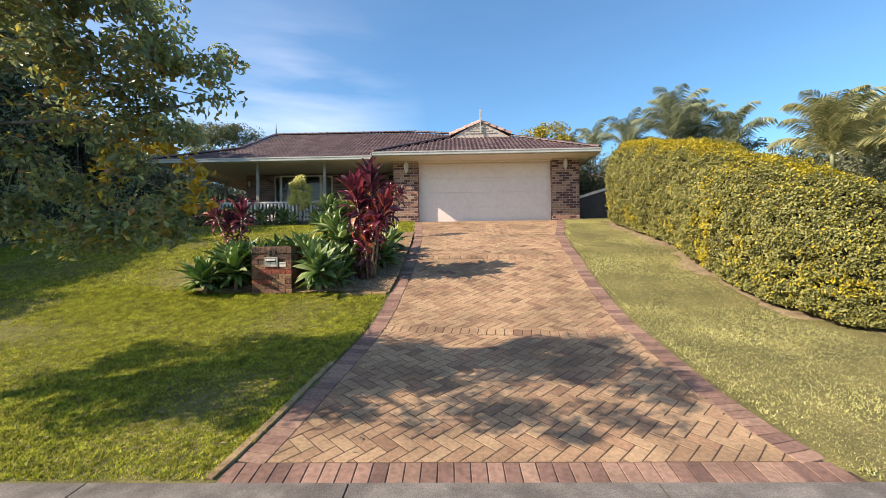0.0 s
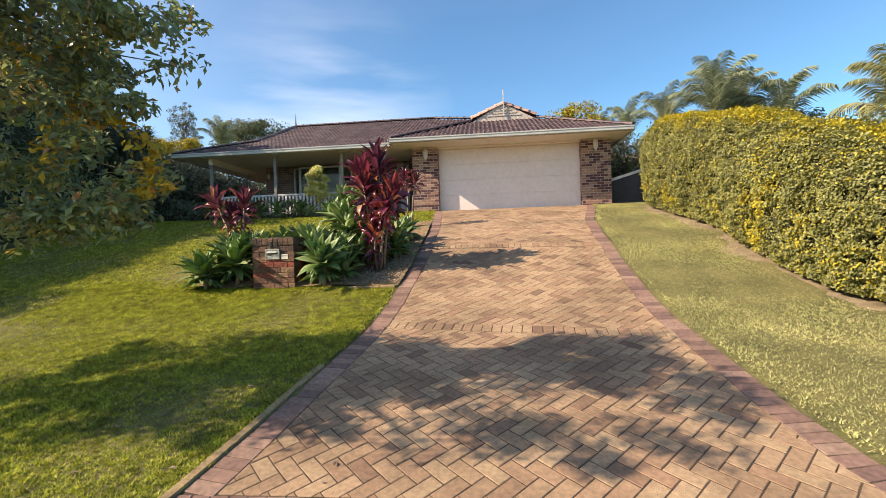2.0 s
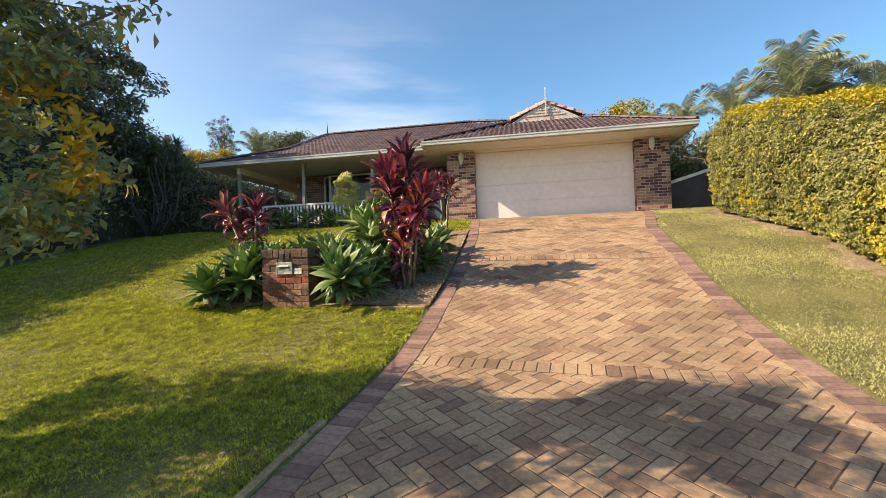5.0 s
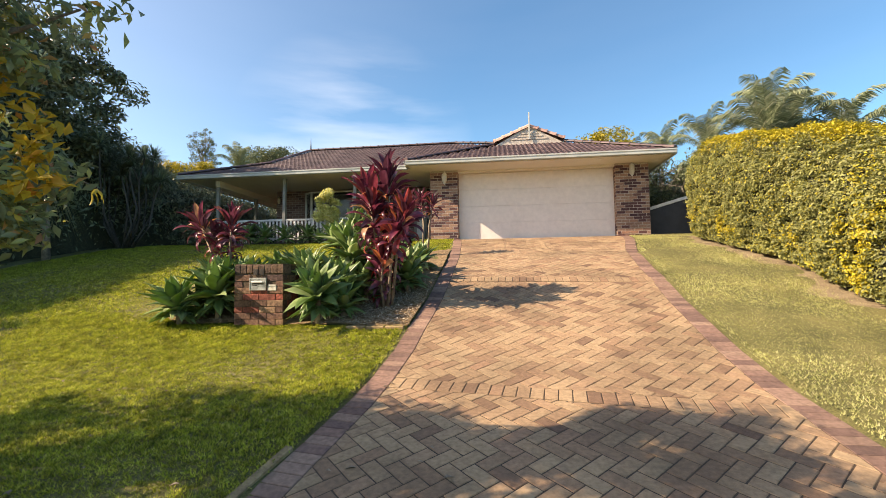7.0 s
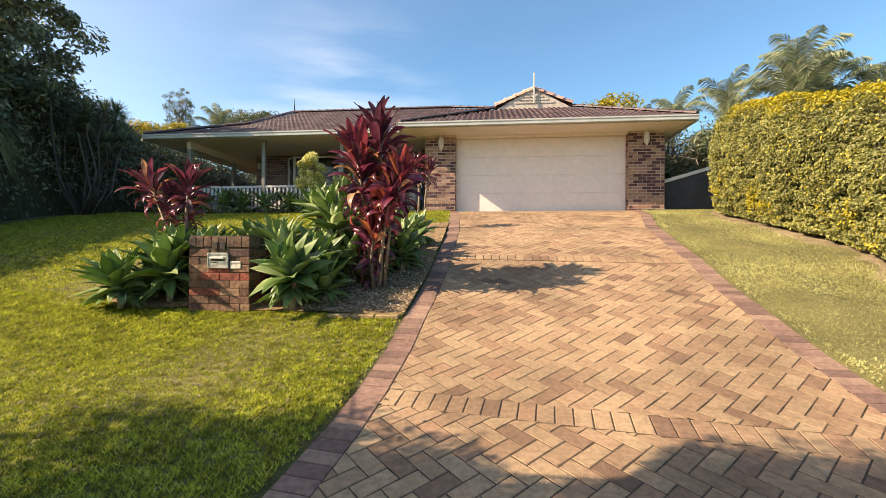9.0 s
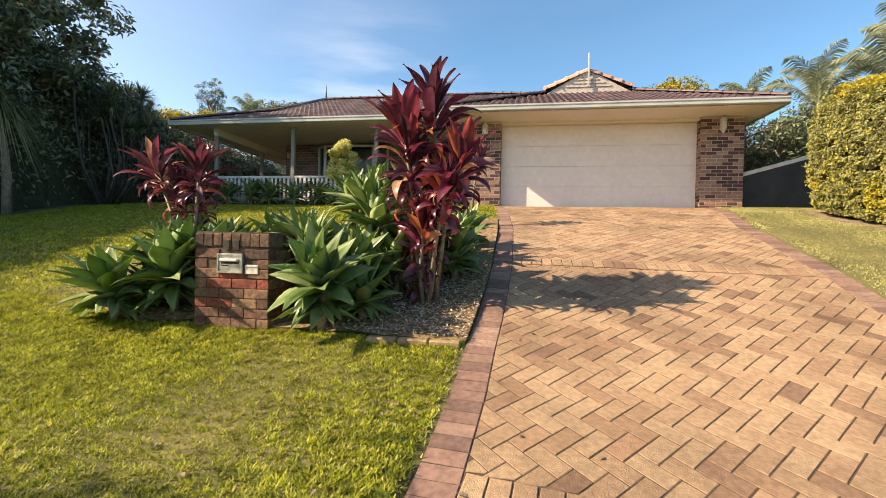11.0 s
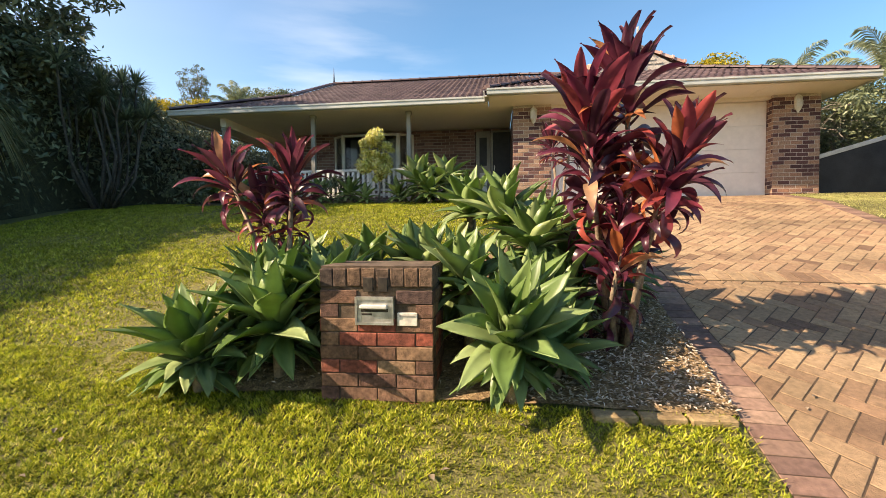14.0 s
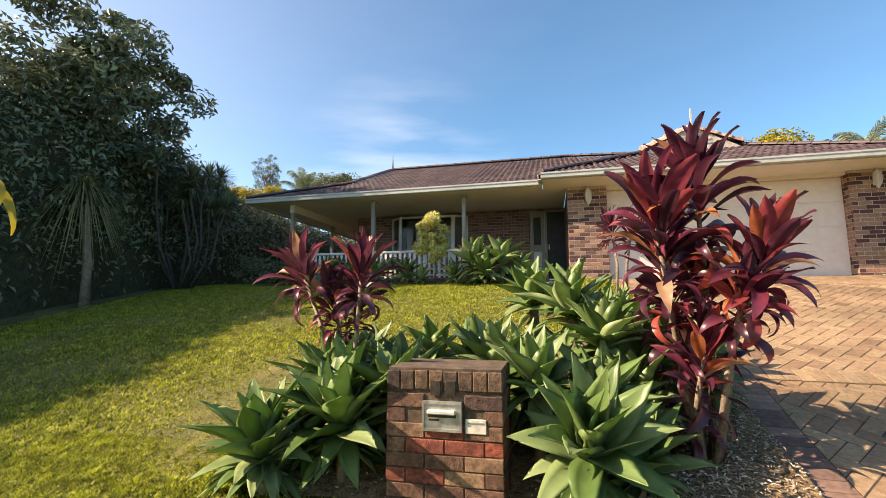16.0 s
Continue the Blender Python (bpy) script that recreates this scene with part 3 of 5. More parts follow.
# entrance: white side panel and dark screen door
entry = part("entry_door", box(-2.36, -1.868, WALL_Y + 0.02, WALL_Y + 0.06, FLOOR, FLOOR + 2.04), DARK, house, "dark mesh screen door standing in shade")
part("door_frame", box(-2.42, -2.36, WALL_Y - 0.01, WALL_Y + 0.1, FLOOR, FLOOR + 2.08), POST, entry)
part("door_frame", box(-2.36, -1.88, WALL_Y - 0.02, WALL_Y + 0.1, FLOOR + 2.04, FLOOR + 2.08), POST, entry)
part("door_handle", box(-2.33, -2.30, WALL_Y - 0.03, WALL_Y + 0.02, FLOOR + 0.95, FLOOR + 1.10, bevel=0.005), STEEL, entry)
side = part("side_panel", box(-2.84, -2.43, WALL_Y + 0.02, WALL_Y + 0.06, FLOOR, FLOOR + 2.08), POST, house, "pale grey panelled entry sidelight")
part("pane", box(-2.74, -2.53, WALL_Y + 0.008, WALL_Y + 0.018, FLOOR + 1.1, FLOOR + 1.9), DARK, side)
part("panel", box(-2.74, -2.53, WALL_Y + 0.008, WALL_Y + 0.018, FLOOR + 0.25, FLOOR + 0.9, bevel=0.003), WHITE, side)

# garage door: four broad horizontal panels in side tracks
gdoor = part("garage_door", box(-0.99, 3.74, 16.31, 16.33, FLOOR - 0.03, 4.66), CREAM, house, "closed cream sectional garage door")
for i in range(4):
    z0 = FLOOR - 0.02 + i * 0.52
    part("door_panel", box(-0.985, 3.735, 16.285, 16.308, z0 + 0.0016, z0 + 0.5184, bevel=0.002), CREAM, gdoor)
part("rubber_seal", box(-0.985, 3.735, 16.28, 16.305, FLOOR - 0.045, FLOOR - 0.018), DARK, gdoor, "black rubber bottom seal")


def wall_lantern(x, y, z):
    t = thing("wall_lantern", (x, y, z), "cream metal wall lantern with frosted glass on brick pier", "lamp", "garage lanterns")
    t.scale = (1.25, 1.1, 1.25)
    part("back_plate", box(-0.04, 0.04, 0.05, 0.07, -0.10, 0.10, bevel=0.008), WHITE, t)
    part("arm", box(-0.012, 0.012, -0.01, 0.05, 0.10, 0.125, bevel=0.004), WHITE, t)
    part("glass", lathe([(0.035, -0.12), (0.062, -0.06), (0.066, 0.06), (0.055, 0.09)], 8), FROST, t)
    part("cap", lathe([(0.07, 0.09), (0.05, 0.12), (0.02, 0.145), (0.008, 0.18)], 8), WHITE, t)
    part("finial", lathe([(0.008, -0.16), (0.02, -0.14), (0.035, -0.12)], 8), WHITE, t)


wall_lantern(4.19, 15.97, 4.50)
wall_lantern(-1.40, 15.97, 4.47)

# soffit lamp on the veranda wall
vl = thing("veranda_lamp", (-8.05, 18.2, 4.35), "small dark lantern on the veranda wall", "lamp")
part("glass", lathe([(0.04, -0.1), (0.06, 0.0), (0.05, 0.08)], 8), FROST, vl)
part("cap", lathe([(0.07, 0.08), (0.02, 0.14)], 8), BRASS, vl)
part("bracket", box(-0.015, 0.015, 0.0, 0.1, 0.1, 0.12), BRASS, vl)


# ---- roof ----
def roof_z_front(y):
    return EZ + PITCH * (y - VY)


RZ = 6.99
RY = VY + (RZ - EZ) / PITCH
GZT = 6.0
gx_m = (GX0 + GX1) / 2
GRZ = EZ + PITCH * (GX1 - gx_m)
gy_g = GY + (GZT - EZ) / PITCH
ins = gy_g - GY
B = (-8.0, 17.38, roof_z_front(17.38))

SLOPES = {
    "garage_front": [(GX0, GY, EZ), (GX1, GY, EZ), (GX1 - ins, gy_g, GZT), (GX0 + ins, gy_g, GZT)],
    "garage_left": [(GX0, GY, EZ), (GX0 + ins, gy_g, GZT), (gx_m, gy_g - 0.1, GRZ), (gx_m, VY + (GRZ - EZ) / PITCH, GRZ), (GX0, VY, EZ)],
    "garage_right": [(GX1, GY, EZ), (GX1, 29.4, EZ), (gx_m, 29.4, GRZ), (gx_m, gy_g - 0.1, GRZ), (GX1 - ins, gy_g, GZT)],
    "main_front": [(VX0, VY, EZ), (GX0, VY, EZ), (gx_m, VY + (GRZ - EZ) / PITCH, GRZ), (-1.5, RY, RZ), (-7.95, RY, RZ), B],
    "main_left": [(VX0, VY, EZ), B, (-7.95, RY, RZ), (-7.95, 24.5, RZ), (VX0, 29.4, EZ)],
    "main_right": [(-1.5, RY, RZ), (gx_m, VY + (GRZ - EZ) / PITCH, GRZ), (gx_m, 26.5, GRZ), (-1.5, 24.5, RZ)],
}
uv, uf = [], []
for nm, pts in SLOPES.items():
    # underlay a little below the tiles
    n, o = len(pts), len(uv)
    uv += [Vector(p) - Vector((0, 0, 0.05)) for p in pts] + [Vector(p) - Vector((0, 0, 0.02)) for p in pts]
    uf += [tuple(range(o + n - 1, o - 1, -1)), tuple(range(o + n, o + 2 * n))] + [(o + i, o + (i + 1) % n, o + n + (i + 1) % n, o + n + i) for i in range(n)]
roof = part("roof", mesh_of("roof", uv, uf, TILE_REST), None, house, "maroon concrete tile hip roof")

# gablet above the garage: white louvre triangle with pale barge caps
gab = part("gablet", mesh_of("gablet", [(GX0 + ins - 0.15, gy_g - 0.27, GZT - 0.13), (GX1 - ins + 0.15, gy_g - 0.27, GZT - 0.13), (gx_m, gy_g - 0.27, GRZ + 0.11), (GX0 + ins + 0.1, gy_g + 0.15, GZT), (GX1 - ins - 0.1, gy_g + 0.15, GZT), (gx_m, gy_g + 0.15, GRZ + 0.0)],
           [(0, 1, 2), (3, 5, 4), (0, 3, 4, 1), (1, 4, 5, 2), (2, 5, 3, 0)], MORTAR), None, roof, "cream gablet with vent louvres")
for i in range(3):
    hw = 0.62 - 0.17 * i
    part("louvre", box(gx_m - hw, gx_m + hw, gy_g - 0.29, gy_g - 0.272, GZT + 0.06 + 0.095 * i, GZT + 0.11 + 0.095 * i, bevel=0.004), MORTAR, gab)
part("finial", box(gx_m - 0.022, gx_m + 0.022, gy_g - 0.36, gy_g - 0.32, GZT + 0.05, GRZ + 0.55, bevel=0.003), GUTTER, roof, "pale pointed gable finial")
part("finial", tube([(-7.95, RY, RZ), (-7.95, RY, RZ + 0.3), (-7.95, RY, RZ + 0.62)], [0.035, 0.022, 0.004], 6), DARK, roof, "dark pointed ridge finial")


def cap_mesh(mat, k_r=1.0):
    """Half-round ridge cap, 0.36 long on x, with a thicker collar."""
    v, f = [], []
    for x, r in ((0, 0.10), (0.05, 0.10), (0.052, 0.088), (0.36, 0.082)):
        v += [(x, r * k_r * 1.15 * math.cos(a), r * k_r * 0.8 * math.sin(a)) for a in [math.pi * k / 6 for k in range(7)]]
    for j in range(3):
        f += [(j * 7 + k, j * 7 + k + 1, j * 7 + k + 8, j * 7 + k + 7) for k in range(6)]
    f.append(tuple(range(7)))
    return mesh_of("ridge_cap", v, f, mat)


CAP, CAPP = cap_mesh(TILE), cap_mesh(CAP_PALE, 2.0)


def caps(p, q, mesh):
    p, q = Vector(p), Vector(q)
    n = max(1, round((q - p).length / 0.34))
    rot = (q - p).to_track_quat("X", "Z").to_matrix().to_4x4()
    for i in range(n):
        part("ridge_cap", mesh, None, roof, "", Matrix.Translation(p.lerp(q, i / n) + Vector((0, 0, 0.01))) @ rot)


caps((GX0, GY + 0.02, EZ + 0.02), (GX0 + ins, gy_g, GZT + 0.03), CAP)
caps((GX1, GY + 0.02, EZ + 0.02), (GX1 - ins, gy_g, GZT + 0.03), CAP)
caps((GX0 + ins - 0.12, gy_g - 0.13, GZT + 0.0), (gx_m, gy_g - 0.13, GRZ + 0.05), CAPP)
caps((GX1 - ins + 0.12, gy_g - 0.13, GZT + 0.0), (gx_m, gy_g - 0.13, GRZ + 0.05), CAPP)
caps((gx_m, gy_g, GRZ + 0.03), (gx_m, gy_g + 6, GRZ + 0.03), CAP)
caps((VX0, VY, EZ + 0.02), (B[0], B[1], B[2] + 0.03), CAP)
caps((B[0], B[1], B[2] + 0.03), (-7.95, RY, RZ + 0.03), CAP)
caps((-7.95, RY, RZ + 0.03), (-1.5, RY, RZ + 0.03), CAP)
caps((-1.5, RY, RZ + 0.03), (gx_m, VY + (GRZ - EZ) / PITCH, GRZ + 0.03), CAP)

# side gate and fence by the garage
gate = thing("side_gate", (4.70, 16.35, 2.52), "dark side gate panel with raked white top rail", "gate")
gate_v = [(0, 0, 0), (2.3, 0, 0), (2.3, 0, 1.45), (0, 0, 0.78), (0, 0.04, 0), (2.3, 0.04, 0), (2.3, 0.04, 1.45), (0, 0.04, 0.78)]
part("panel", mesh_of("panel", gate_v, [(0, 1, 2, 3), (7, 6, 5, 4), (0, 4, 5, 1), (1, 5, 6, 2), (2, 6, 7, 3), (3, 7, 4, 0)], FENCE), None, gate)
ang = math.degrees(math.atan2(0.67, 2.3))
part("top_rail", box(0, 2.4, -0.02, 0.06, 0.0, 0.09, bevel=0.006), WHITE, gate, "white capping rail", pose(0, 0, 0.785, 0, -ang, 0))
part("post", box(-0.0, 0.05, 0.05, 0.10, -0.1, 0.9), FENCE, gate)
part("post", box(2.25, 2.30, 0.05, 0.10, -0.1, 1.5), FENCE, gate)

# ---- letterbox pillar ----
pillar = thing("letterbox_pillar", (-2.965, 8.07, 0.70), "weathered brown brick letterbox pillar beside agaves", "letterbox")
PW, PD, PH = 0.71, 0.47, 0.93
part("core", box(-PW / 2 + 0.008, PW / 2 - 0.008, 0.008, PD - 0.008, -0.1, PH - 0.012), MORTAR_OLD, pillar, "recessed mortar")
letter = part("letterbox_insert", box(-0.125, 0.115, -0.012, 0.02, 0.56, 0.73, bevel=0.004), STEEL, pillar, "dull white metal letterbox front")
part("rim", box(-0.125, 0.115, -0.022, -0.012, 0.715, 0.73), STEEL, letter)
part("rim", box(-0.125, 0.115, -0.022, -0.012, 0.56, 0.575), STEEL, letter)
part("rim", box(-0.125, -0.112, -0.022, -0.012, 0.575, 0.715), STEEL, letter)
part("rim", box(0.102, 0.115, -0.022, -0.012, 0.575, 0.715), STEEL, letter)
part("flap", box(-0.09, 0.08, -0.045, -0.012, 0.660, 0.685, bevel=0.006), WHITE, letter, "white slot flap")
part("slot", box(-0.09, 0.08, -0.0135, -0.0122, 0.638, 0.658), BAR, letter)
part("marking_bar", box(-0.085, -0.02, -0.0145, -0.0122, 0.618, 0.630), BAR, letter)
part("label_plate", box(0.135, 0.258, -0.010, 0.01, 0.555, 0.635, bevel=0.003), PLAQUE, pillar, "small cream plate")
part("marking_bar", box(0.150, 0.243, -0.0125, -0.0102, 0.612, 0.620), POST, pillar)
part("number_bar", box(-0.075, -0.012, -0.012, 0.0, 0.762, 0.848, bevel=0.003), BAR, pillar, "plain dark metal bar")
part("number_bar", box(0.018, 0.078, -0.012, 0.0, 0.762, 0.848, bevel=0.003), BAR, pillar, "plain dark metal bar")

# ---- hedge ----
rng = np.random.default_rng(5)


def hedge_front(y):
    return 5.18 + 0.10 * math.sin(y * 1.3) + 0.25 * max(0.0, 7.2 - y) ** 1.5


HY0, HY1 = 6.0, 14.6


def hedge_section(y, a):
    """A point on the hedge's rounded section at y; a runs 0 at the front foot, 1 at the far foot. Returns place and normal."""
    h = float(np.interp(y, [6.0, 7.0, 9.0, 11.0, 14.6], [1.60, 1.88, 2.22, 2.40, 2.46])) + 0.04 * math.sin(y * 0.9 + 1) + 0.03 * math.sin(y * 3.1)
    end = min(1.0, max(0.0, (y - HY0) / 0.35), max(0.0, (HY1 - y) / 0.35)) ** 0.5
    half, cx = 0.85 * (0.35 + 0.65 * end), hedge_front(y) + 0.85
    t = math.pi * a
    e = 0.52
    c, s = math.cos(t), math.sin(t)
    u = math.copysign(abs(c) ** e, -c)
    w = abs(s) ** e
    z0 = gz(y)
    bulge = 0.12 * math.sin(math.pi * min(1, w)) if u < 0 else 0
    return Vector((cx + u * half - bulge, y, z0 + 0.08 + (h * (0.93 + 0.07 * end) - 0.08) * w)), Vector((-c, 0, s + 0.05)).normalized()


hedge = thing("hedge", (0, 0, 0), "tall clipped hedge of green and golden-yellow leaves", "hedge")
ys = np.linspace(HY0, HY1, 50)
hv = []
for y in ys:
    for k in range(25):
        p, nn = hedge_section(y, k / 24)
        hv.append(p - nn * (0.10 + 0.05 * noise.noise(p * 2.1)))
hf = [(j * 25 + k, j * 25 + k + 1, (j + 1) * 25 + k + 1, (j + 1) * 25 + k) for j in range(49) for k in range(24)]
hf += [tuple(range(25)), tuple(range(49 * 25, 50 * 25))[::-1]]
# smooth dark sheet stands in for the shaded twigs behind the leaves
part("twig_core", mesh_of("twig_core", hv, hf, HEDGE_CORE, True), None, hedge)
hs = np.linspace(HY0 - 0.2, HY1 + 0.3, 200)
foot = []
for y in hs:
    foot += [(hedge_front(y) - 0.36 + 0.30 * noise.noise(Vector((y * 2.5, 0, 0))) + 0.10 * noise.noise(Vector((y * 11, 0, 4))), y, gz(y) + 0.004), (hedge_front(y) + 0.15, y, gz(y) + 0.018), (hedge_front(y) + 0.5, y, gz(y) + 0.03)]
tagged(new("bare_soil_strip", mesh_of("bare_soil_strip", foot, [(3 * j + k, 3 * j + k + 1, 3 * j + k + 4, 3 * j + k + 3) for j in range(199) for k in range(2)], DRY_SOIL, True)), "dry bare soil strip at the foot of the hedge", "soil", kind="structure")
gp, gn, yp, yn = [], [], [], []
# places round the section, evenly spaced along its outline
section_pts = [hedge_section(10.0, k / 400)[0] for k in range(321)]
section_len = np.concatenate([[0.0], np.cumsum([(q - p).length for p, q in zip(section_pts, section_pts[1:])])])
for i in range(230000):
    y = HY0 + (HY1 - HY0) * rng.random() ** 1.15
    a = float(np.interp(rng.random() ** 1.35 * section_len[-1], section_len, np.arange(321) / 400))
    p, nn = hedge_section(y, a)
    rel = (p.z - gz(y)) / 2.3
    if noise.noise(p * 1.7) + 0.5 * noise.noise(p * 5.0) < -0.42 and rng.random() < 0.6:
        continue                                # thin patches where the shade-coloured twig core shows
    if noise.noise(Vector((p.x, p.y, p.z * 1.5)) * 6.5) < -0.16 and rng.random() < 0.82:
        continue                                # small dark gaps between the sprays
    out = rng.normal(0.0, 0.03) + 0.09 * noise.noise(Vector((p.x, p.y, p.z * 1.5)) * 6.5) + 0.08 * noise.noise(p * 2.6) + 0.09 * noise.noise(p * 1.1)
    q = p + nn * out
    gold = 0.7 * noise.noise(p * 0.9 + Vector((3, 0, 0))) + 0.75 * noise.noise(p * 2.3)
    gold += 0.75 * max(0.0, rel - 0.84) / 0.16 + 0.40 * (1 - abs(rel - 0.22) / 0.25 if rel < 0.47 else 0) - 0.23
    gold += 0.06 * max(-0.6, (9.0 - y) / 3)
    if rng.random() < 0.04 + 0.92 / (1 + math.exp(-8 * (gold - 0.38))):
        yp.append(q + nn * 0.015), yn.append(nn)
    else:
        gp.append(q), gn.append(nn)
for y_end, d in ((HY0, -1.0), (HY1, 1.0)):
    for i in range(5000):
        p, nn = hedge_section(y_end + d * -0.05, rng.random())
        c = Vector((hedge_front(y_end) + 0.85, y_end, gz(y_end) + 1.1))
        q = c.lerp(p, rng.random() ** 0.5) + Vector((0, d * rng.uniform(0.0, 0.12), 0))
        gp.append(q), gn.append(Vector((0, d, 0.2)))
part("green_leaves", leaf_cloud("green_leaves", np.array(gp), np.array(gn), 0.050, 0.029, HEDGE_GREEN, rng, 0.6), None, hedge)
part("golden_leaves", leaf_cloud("golden_leaves", np.array(yp), np.array(yn), 0.050, 0.029, HEDGE_GOLD, rng, 0.6), None, hedge)


# ---- trees ----
def tree(name, base, height, crown, leaves, leaf, mat, label, seed, trunk_r=0.12, bark=BARK, lean=(0, 0), clump=0.45, n_limb=7, droop=0.4, keep=None, clusters=60, first=0.35, group=""):
    """A tapered trunk, forking limbs and clumped leaves. crown: list of ellipsoids (centre, radii) in the tree's own space."""
    r = np.random.default_rng(seed)
    t = thing(name, base, label, "tree", group)
    top = Vector((lean[0], lean[1], height * 0.72))
    spine = [Vector((0, 0, -0.1)), Vector((lean[0] * 0.25 + 0.05, lean[1] * 0.2, height * 0.2)), Vector((lean[0] * 0.6, lean[1] * 0.6 + 0.05, height * 0.45)), top]
    part("trunk", tube(spine, [trunk_r * 1.3, trunk_r, trunk_r * 0.75, trunk_r * 0.3], 9), bark, t)
    cents = []
    vol = np.array([a[1][0] * a[1][1] * a[1][2] for a in crown]) ** 0.5
    for i in range(clusters):
        c, rad = crown[r.choice(len(crown), p=vol / vol.sum())]
        d = r.normal(0, 1, 3)
        d /= np.linalg.norm(d)
        q = Vector(c) + Vector(d * np.array(rad)) * (r.uniform(0.25, 1.0) ** 0.5)
        if keep is None or keep(Vector(base) + q):
            cents.append(q)
    for i in range(min(n_limb, len(cents))):
        s0 = spine[1].lerp(spine[3], first * 0.5 + (1 - first * 0.5) * (i + 1) / n_limb * 0.9) if i % 2 else spine[2].lerp(spine[3], (i + 1) / n_limb)
        q = cents[(i * 7) % len(cents)]
        mid = s0.lerp(q, 0.5) + Vector((r.normal(0, 0.15), r.normal(0, 0.15), 0.2))
        r0 = trunk_r * 0.45
        limb = part("limb", tube([s0, mid, q], [r0, r0 * 0.6, r0 * 0.15], 6), bark, t)
        for k in range(3):
            q2 = cents[(i * 7 + 3 * k + 1) % len(cents)]
            if (q2 - mid).length < 2.6:
                part("twig", tube([mid.lerp(q, 0.4 + 0.2 * k), mid.lerp(q2, 0.6) + Vector((0, 0, 0.1)), q2], [r0 * 0.35, r0 * 0.2, r0 * 0.06], 5), bark, limb)
    pts, nrm = [], []
    per = leaves // max(1, len(cents))
    for q in cents:
        rad = clump * r.uniform(0.6, 1.3)
        d = r.normal(0, 1, (per, 3))
        d /= np.linalg.norm(d, axis=1)[:, None]
        rr = rad * r.random(per)[:, None] ** 0.45
        p = np.array(q) + d * rr * np.array([1, 1, 0.65])
        pts.append(p), nrm.append(d * 0.5 + np.array([0, 0, 0.6]))
    pts, nrm = np.concatenate(pts), np.concatenate(nrm)
    if keep is not None:
        ok = np.array([keep(Vector(base) + Vector(p)) for p in pts])
        pts, nrm = pts[ok], nrm[ok]
    part("crown", leaf_cloud("crown", pts, nrm, leaf[0], leaf[1], mat, r, 0.6, droop), None, t)
    return t


def clear_of_path(p):
    """Leaves stay off the walking line beside the driveway."""
    if p.x > -1.6:
        return False
    # a sunny gap in the crown, looking along the sun
    sx, sy = p.x + 1.34 * (p.z - 0.3), p.y + 0.48 * (p.z - 0.3)
    if ((sx - 0.45) / 0.42) ** 2 + ((sy - 6.1) / 0.3) ** 2 < 1:
        return False
    if p.y > 4.75 and p.x > -2.75 + 0.25 * (p.y - 4.75) * -1 and p.z < 3.2:
        return False
    if p.y > 5.2 and p.x > -3.25:
        return False
    return True


street = tree("street_tree", (-5.9, 4.1, gz(4.1)), 4.6,
     [((2.05, -0.85, 3.8), (1.45, 1.2, 0.9)), ((3.65, 0.25, 3.05), (0.62, 0.4, 0.55)), ((2.7, 0.35, 2.75), (0.9, 0.45, 0.7)), ((3.0, 0.05, 3.45), (0.85, 0.45, 0.7)), ((2.55, 0.45, 1.95), (0.85, 0.4, 0.5)), ((0.4, -0.5, 3.2), (1.5, 0.9, 1.0)), ((0.3, -0.6, 3.0), (1.5, 0.9, 1.0)), ((-0.6, -0.4, 2.6), (1.3, 0.8, 0.8)), ((3.1, 0.5, 1.9), (0.6, 0.4, 0.4)), ((2.35, 1.3, 2.05), (0.35, 0.4, 0.35)), ((-0.7, 0.25, 3.2), (1.1, 0.6, 0.6)), ((0.6, 0.3, 3.2), (0.8, 0.5, 0.5)), ((1.1, 0.15, 3.1), (0.7, 0.5, 0.5)), ((3.2, -0.75, 3.65), (0.6, 0.5, 0.35))],
     36000, (0.082, 0.037), LEAF_FRONT, "spreading street tree with glossy green and orange leaves", 11, trunk_r=0.11, lean=(0.9, 0.2), clump=0.27, n_limb=9, keep=clear_of_path, clusters=265)

sr = np.random.default_rng(77)
gold_p = []
for c, rad, n in (((-2.75, 4.4, 2.62), 0.13, 60), ((-2.55, 4.42, 2.58), 0.12, 60), ((-2.42, 4.4, 2.5), 0.07, 24), ((-2.24, 4.45, 2.34), 0.10, 32), ((-2.12, 4.42, 2.2), 0.09, 28), ((-2.14, 4.4, 2.07), 0.07, 34), ((-2.0, 4.4, 1.95), 0.055, 22), ((-2.19, 4.4, 1.92), 0.06, 26), ((-2.9, 4.3, 2.2), 0.15, 40), ((-3.1, 4.2, 2.9), 0.25, 60)):
    gold_p.append(np.array(c) - np.array(street.location) + sr.normal(0, rad * 0.6, (n, 3)))
gold_p = np.concatenate(gold_p)
part("golden_leaves", leaf_cloud("golden_leaves", gold_p, np.tile([0.0, -0.5, 0.7], (len(gold_p), 1)), 0.085, 0.042, LEAF_AUTUMN, sr, 0.7, 0.5), None, street, "golden orange autumn leaves")

